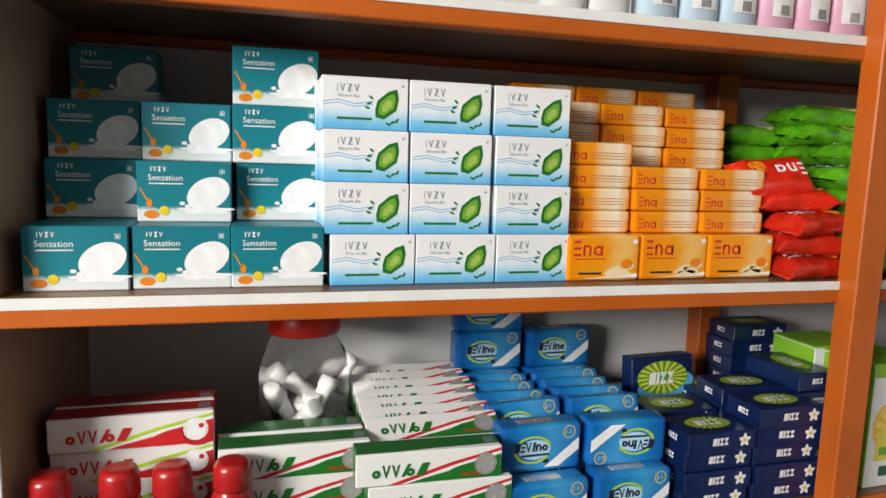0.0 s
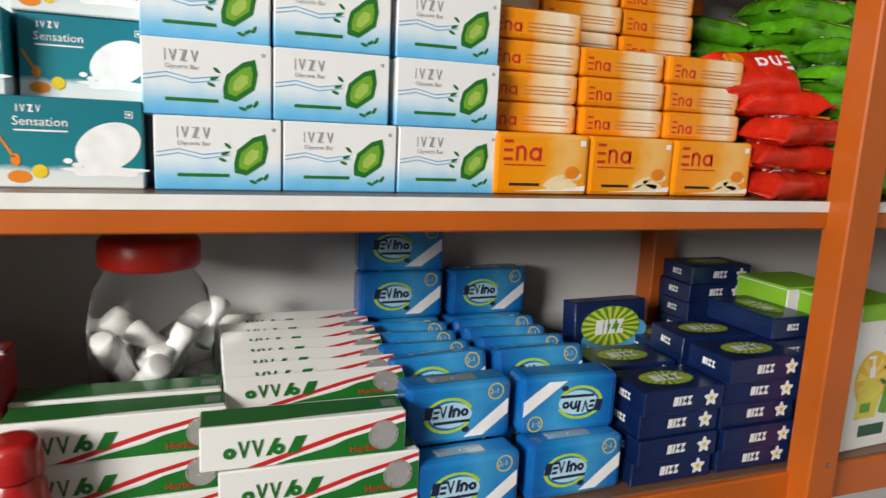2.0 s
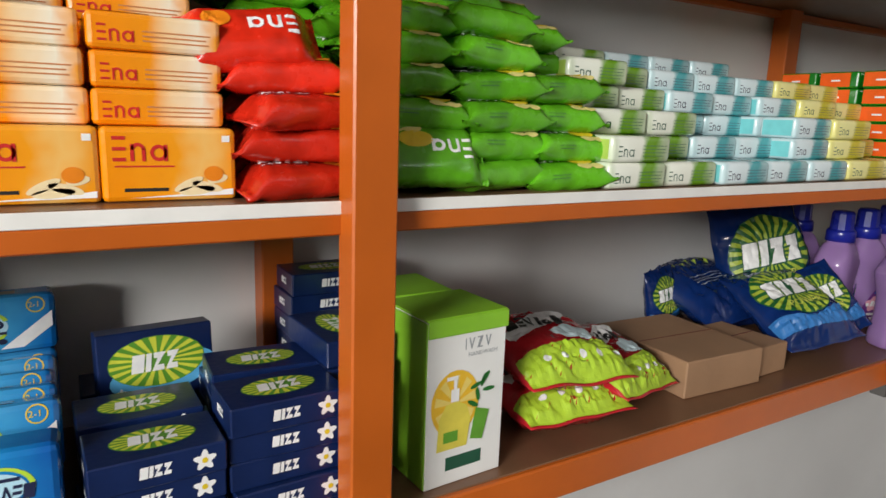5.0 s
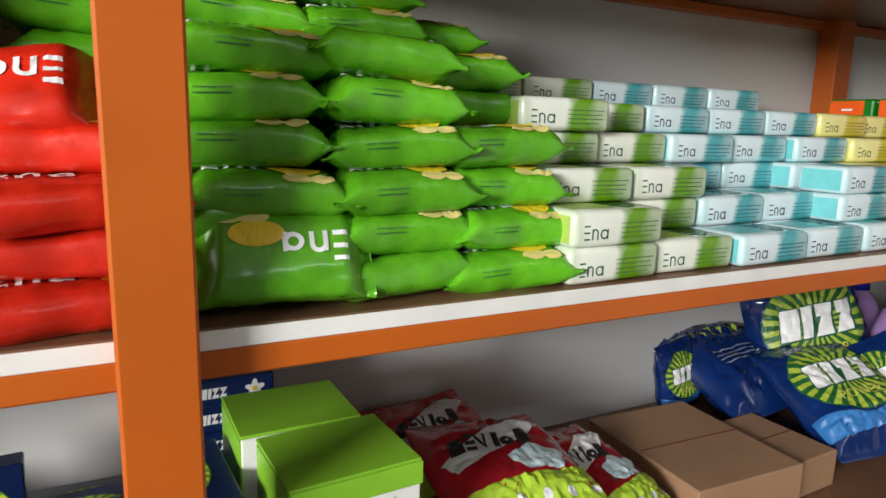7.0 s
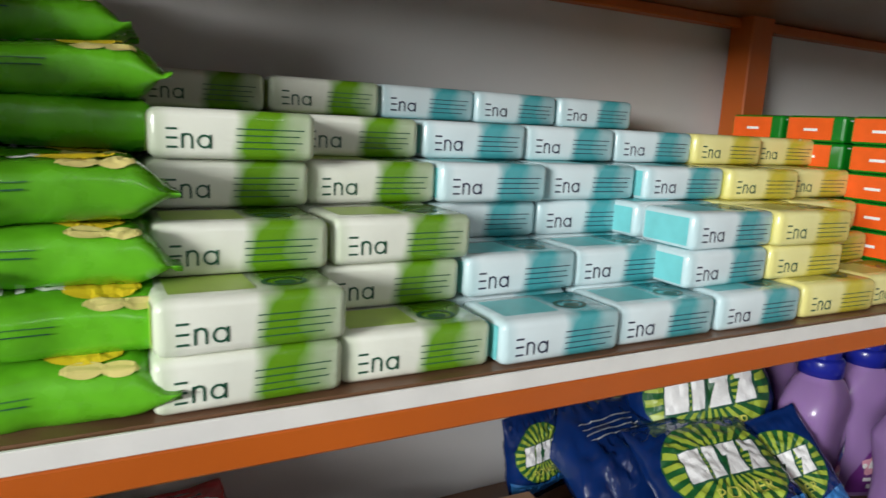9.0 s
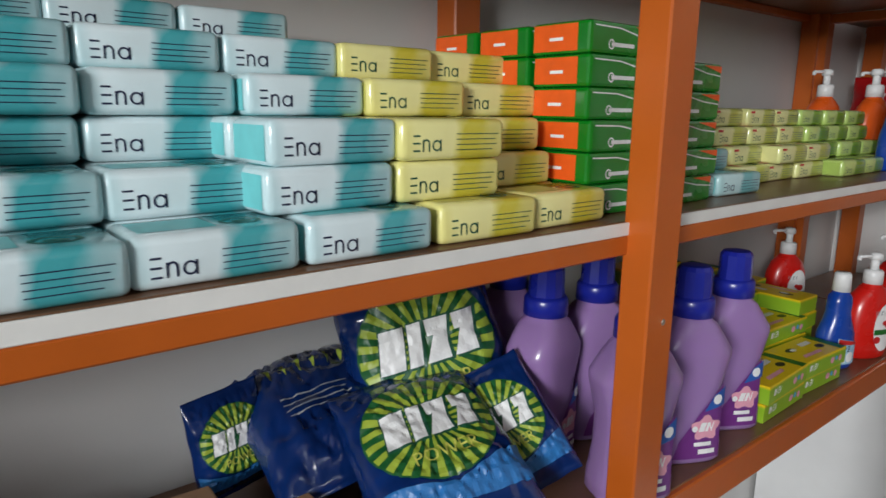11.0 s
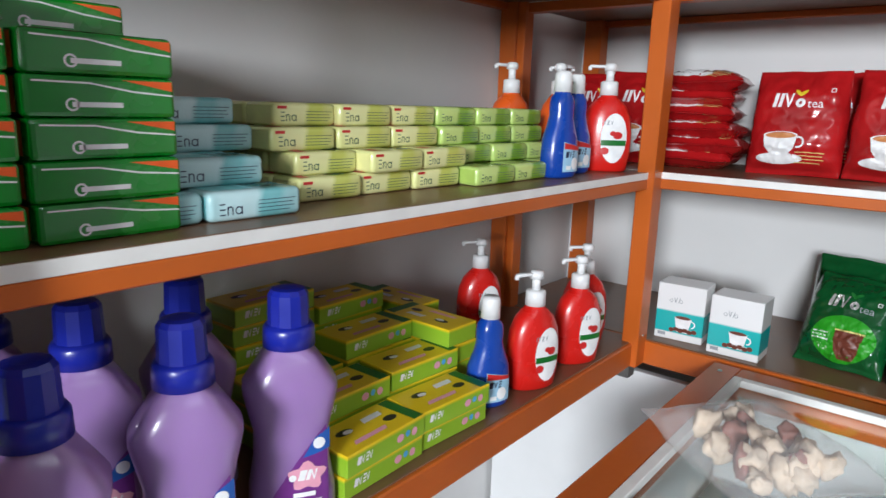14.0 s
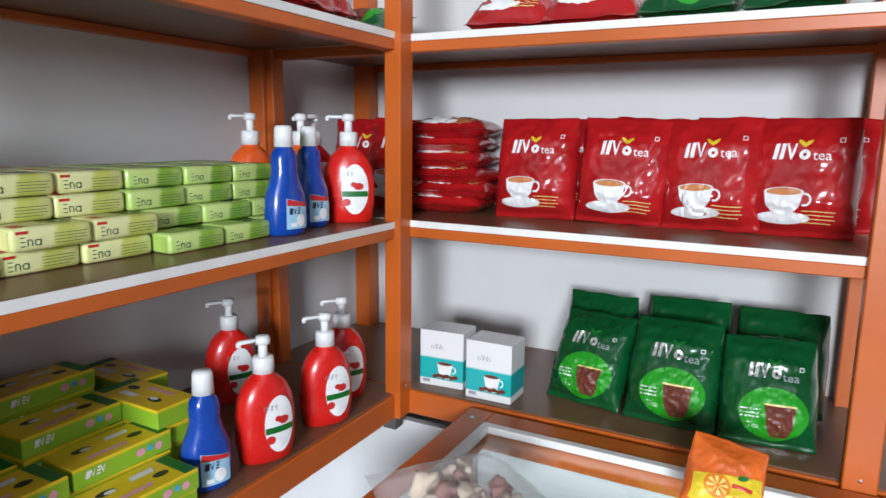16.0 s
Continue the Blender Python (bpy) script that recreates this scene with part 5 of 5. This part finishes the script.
gt = [standing_bag(s, 0.148, 0.180, 0.070, (0.006, 0.075, 0.018), "dark green foil tea pouch with brown glass picture", "tea pouch", "green tea pouches", tea_green, 0.0065, 0.3) for s in (41, 42)]
for x, y, z, tilt, rz in ((2.872, 0.384, 0.001, -27, -100), (2.852, 0.240, 0.001, -24, -92), (2.850, 0.098, 0.001, -24, -84), (2.995, 0.388, 0.003, -7, -93), (2.995, 0.235, 0.003, -9, -88), (2.990, 0.09, 0.003, -8, -92)):
    put(gt[random.randrange(2)], pose(x, y, FZ + z, tilt, 0, rz) @ Matrix.Scale((0.90 if y > 0.3 else 0.95) if x < 2.9 else 1.0, 4))


def tea_carton():
    w, d, h = 0.085, 0.062, 0.104
    mat = printed("white_teal_card", "Z", 0, h, [(0.0, (0.78, 0.78, 0.77)), (0.12, (0.78, 0.78, 0.77)), (0.14, (0.03, 0.42, 0.42)), (0.50, (0.03, 0.44, 0.44)), (0.53, (0.8, 0.8, 0.8)), (1.0, (0.8, 0.8, 0.8))], 0.25, 0.01, 20, 0.08, coat=0.5)
    ob = thing("tea_carton", boxed(w, d, h, 0.001), mat, "white and turquoise tea carton in clear film", "tea box", "turquoise tea cartons")
    f = front(d)
    art("cup_picture", ob, INKW, f, lambda b: (s_poly(b, [(-0.008, 0.044), (0.022, 0.044), (0.018, 0.022), (-0.004, 0.022)]), s_ring(b, 0.022, 0.034, 0.007, 0.002, -90, 90, 8), s_ell(b, 0.008, 0.020, 0.022, 0.004)))
    art("tea_surface", ob, INKBRN, front(d, 0.0006), lambda b: s_ell(b, 0.007, 0.044, 0.014, 0.003))
    art("spice_picture", ob, INKBRN, front(d, 0.0006), lambda b: [s_ell(b, -0.012 + 0.008 * k, 0.019 + 0.002 * (k % 2), 0.005, 0.004, 10) for k in range(6)])
    art("small_print", ob, INKGREY, f, lambda b: (s_rect(b, -0.036, 0.006, 0.014, 0.006), s_mark(b, -0.020, 0.070, 0.010, "ovio", 0.3, 0.1, 0.1)))
    return ob


tc = tea_carton()
put(tc, pose(2.853, 0.632, FZ + 0.0003, 0, 0, -86))
put(tc, pose(2.836, 0.530, FZ + 0.0003, 0, 0, -90))

# pouches and bottles on the top boards
for k, y in enumerate((0.54, 0.40)):
    put(rt[k], pose(2.86, y, UZ + 0.02, -72, 0, -90 + 5 * k))
for k, y in enumerate((0.86, 0.26, 0.12)):
    put(gt[k % 2], pose(2.86, y, UZ + 0.02, -72, 0, -90 - 4 * k))
put(rt[2], pose(2.66, 0.73, UZ + 0.02, -74, 0, 4))
put(rt[1], pose(2.53, 0.73, UZ + 0.02, -74, 0, -4))


def lotion(colour, base):
    ob = new("lotion_bottle")
    tagged(ob, colour + " plastic lotion bottle on the top board", "lotion bottle", "lotion bottles")
    part("body", loft([(0, 0.026, 0.018), (0.003, 0.029, 0.021), (0.09, 0.029, 0.021), (0.125, 0.022, 0.018), (0.135, 0.013, 0.013)], 28, 2.4), surface(colour.split()[-1] + "_lotion_plastic", base, 0.35, 0.06, 15, 0.05), ob, smooth=True)
    part("cap", loft([(0.134, 0.015, 0.015), (0.165, 0.0145, 0.0145), (0.168, 0.012, 0.012)], 20), MATS["white_cap_plastic"], ob, smooth=True)
    art("label", ob, INKW, lambda u, v: (u, -0.0215 * max(0.0, 1 - (abs(u) / 0.0295) ** 2.4) ** (1 / 2.4) - 0.0006, v), lambda b: s_rect(b, -0.017, 0.022, 0.034, 0.05), 0.007)
    art("bar_code", ob, INKK, lambda u, v: (u, -0.0215 * max(0.0, 1 - (abs(u) / 0.0295) ** 2.4) ** (1 / 2.4) - 0.0011, v), lambda b: [s_rect(b, -0.006 + k * 0.0024, 0.024, 0.0012, 0.012) for k in range(6)], 0.007)
    return ob


whites, skys, pinks = lotion("white", (0.78, 0.78, 0.76)), lotion("pale blue", (0.55, 0.70, 0.80)), lotion("pale pink", (0.75, 0.42, 0.55))
for k, kind in enumerate((whites, whites, skys, skys, skys, pinks, pinks, pinks)):
    put(kind, pose(0.345 + k * 0.056 - (0.01 if k < 2 else 0), 0.742, UZ + 0.0003, 0, 0, random.uniform(-8, 8)))

# ---- glass-topped display case ----
def display_case():
    ob = new("display_case")
    tagged(ob, "brown-framed display case with glass top and white bead", "display case")
    x0, x1, y0, y1, zt = 2.222, 2.770, -0.42, 0.546, 1.003
    fw, fh = 0.045, 0.05
    for n, (w, d, x, y) in {"frame_left": (x1 - x0, fw, (x0 + x1) / 2, y1 - fw / 2), "frame_right": (x1 - x0, fw, (x0 + x1) / 2, y0 + fw / 2),
                            "frame_front": (fw, y1 - y0 - 2 * fw, x0 + fw / 2, (y0 + y1) / 2), "frame_back": (fw, y1 - y0 - 2 * fw, x1 - fw / 2, (y0 + y1) / 2)}.items():
        part("top_frame", boxed(w, d, fh, 0.002, x, y, zt - fh), ORANGE, ob)
    b = 0.014
    xi0, xi1, yi0, yi1 = x0 + fw, x1 - fw, y0 + fw, y1 - fw
    for w, d, x, y in ((xi1 - xi0, b, (xi0 + xi1) / 2, yi1 - b / 2), (xi1 - xi0, b, (xi0 + xi1) / 2, yi0 + b / 2), (b, yi1 - yi0 - 2 * b, xi0 + b / 2, (yi0 + yi1) / 2), (b, yi1 - yi0 - 2 * b, xi1 - b / 2, (yi0 + yi1) / 2)):
        part("glazing_bead", boxed(w, d, 0.012, 0.001, x, y, zt - 0.010), EDGE, ob, "white glazing bead")
    gm, nt, bs = nodes_of("case_glass", 0.03)
    bs.inputs["Transmission Weight"].default_value, bs.inputs["IOR"].default_value = 1.0, 1.45
    bs.inputs["Base Color"].default_value = (0.86, 0.93, 0.91, 1)
    relief(nt, bs, 3, 0.02)
    g = part("glass_top", boxed(xi1 - xi0 - 0.002, yi1 - yi0 - 0.002, 0.005, 0, (xi0 + xi1) / 2, (yi0 + yi1) / 2, zt - 0.016), gm, ob, "clear glass pane")
    g.visible_shadow = False
    side = surface("case_side_white", (0.74, 0.74, 0.73), 0.4, 0.05, 10, 0.05)
    part("side_panel", boxed(x1 - x0 - 0.01, 0.012, zt - fh, 0.001, (x0 + x1) / 2, y1 - 0.012, 0), side, ob, "white laminate side")
    part("side_panel", boxed(x1 - x0 - 0.01, 0.012, zt - fh, 0.001, (x0 + x1) / 2, y0 + 0.012, 0), side, ob)
    part("back_panel", boxed(0.012, y1 - y0 - 0.05, zt - fh, 0.001, x1 - 0.012, (y0 + y1) / 2, 0), side, ob)
    part("front_panel", boxed(0.012, y1 - y0 - 0.05, zt - fh - 0.2, 0.001, x0 + 0.012, (y0 + y1) / 2, 0), side, ob)
    part("inner_shelf", boxed(x1 - x0 - 0.05, y1 - y0 - 0.06, 0.008, 0.001, (x0 + x1) / 2, (y0 + y1) / 2, 0.80), surface("dark_case_board", (0.13, 0.15, 0.15), 0.4, 0.15), ob, "dark inner shelf")
    for x, y in ((2.247, 0.524), (2.735, 0.526)):
        part("screw", loft([(0, 0.004, 0.004), (0.0015, 0.003, 0.003)], 10, cx=x, cy=y), STEEL, ob).location = (0, 0, zt)
    return ob


display_case()


def bread_bag():
    ob = new("plastic_bag")
    tagged(ob, "clear plastic bag of pale dried pieces on the glass", "plastic bag")
    bm, surf = pillow(0.25, 0.30, 0.085, "z", 51, 0.006, 3.0, 30, 0.1)
    fm, nt, b = nodes_of("clear_bag_film", 0.12)
    b.inputs["Alpha"].default_value = 0.26
    b.inputs["Base Color"].default_value = (0.8, 0.8, 0.8, 1)
    relief(nt, b, 26, 0.8, 0.004)
    f = part("film", bm, fm, ob, "clear crumpled film", True)
    f.visible_shadow = False
    pm = surface("pale_cream_pieces", (0.62, 0.50, 0.38), 0.7, 0.25, 25, 0.5, fine=60)
    pd = surface("brown_red_pieces", (0.26, 0.11, 0.085), 0.6, 0.25, 25, 0.5, fine=60)
    for k in range(22):
        q = bmesh.new()
        bmesh.ops.create_icosphere(q, subdivisions=3, radius=1.0)
        r = random.uniform(0.017, 0.027)
        for v in q.verts:
            v.co *= r * (1 + 0.7 * noise.noise(v.co * 1.3 + Vector((k * 3.1, 0, 0))) + 0.35 * noise.noise(v.co * 3.2 + Vector((k, 5, 0))))
            v.co.y *= 0.7
        o = part("piece", q, pd if k % 5 == 0 else pm, ob, smooth=True)
        o.matrix_basis = pose(random.uniform(-0.085, 0.085), random.uniform(-0.014, 0.014), random.uniform(0.05, 0.235), random.uniform(0, 90), 0, random.uniform(0, 90))
    return ob


place(bread_bag(), pose(2.385, 0.315, 1.003 + 0.026, -90, 0, -38) @ Matrix.Scale(0.74, 4))


def candy_draw(ob, s):
    up = lambda k: (lambda u, v: (lambda p: (p[0], p[1] - k, p[2]))(s(u, v)))
    art("yellow_panel", ob, INKYEL, s, lambda b: s_poly(b, [(-0.05, 0.05), (0.05, 0.07), (0.05, 0.012), (-0.05, 0.012)]), 0.008)
    art("slice_picture", ob, INKORG, up(0.0006), lambda b: s_ell(b, -0.016, 0.040, 0.020, 0.018), 0.008)
    art("slice_segment", ob, MATS["pale_orange_ink"], up(0.0011), lambda b: s_rays(b, -0.016, 0.040, 0.016, 0.014, 8, 0.2), 0.008)
    art("leaf_picture", ob, INKGRN, up(0.0006), lambda b: s_ell(b, 0.020, 0.062, 0.009, 0.004, 12, 20), 0.008)
    art("brand_mark", ob, INKRED, up(0.0008), lambda b: s_rect(b, 0.004, 0.044, 0.030, 0.006, 0.3), 0.008)


cb = standing_bag(61, 0.115, 0.115, 0.045, (0.72, 0.14, 0.015), "orange fruit candy bag standing on the case", "candy bag", "", candy_draw, 0.004, 0.4)
put(cb, pose(2.615, 0.142, 1.0045, -36, 14, -78) @ Matrix.Scale(0.82, 4))
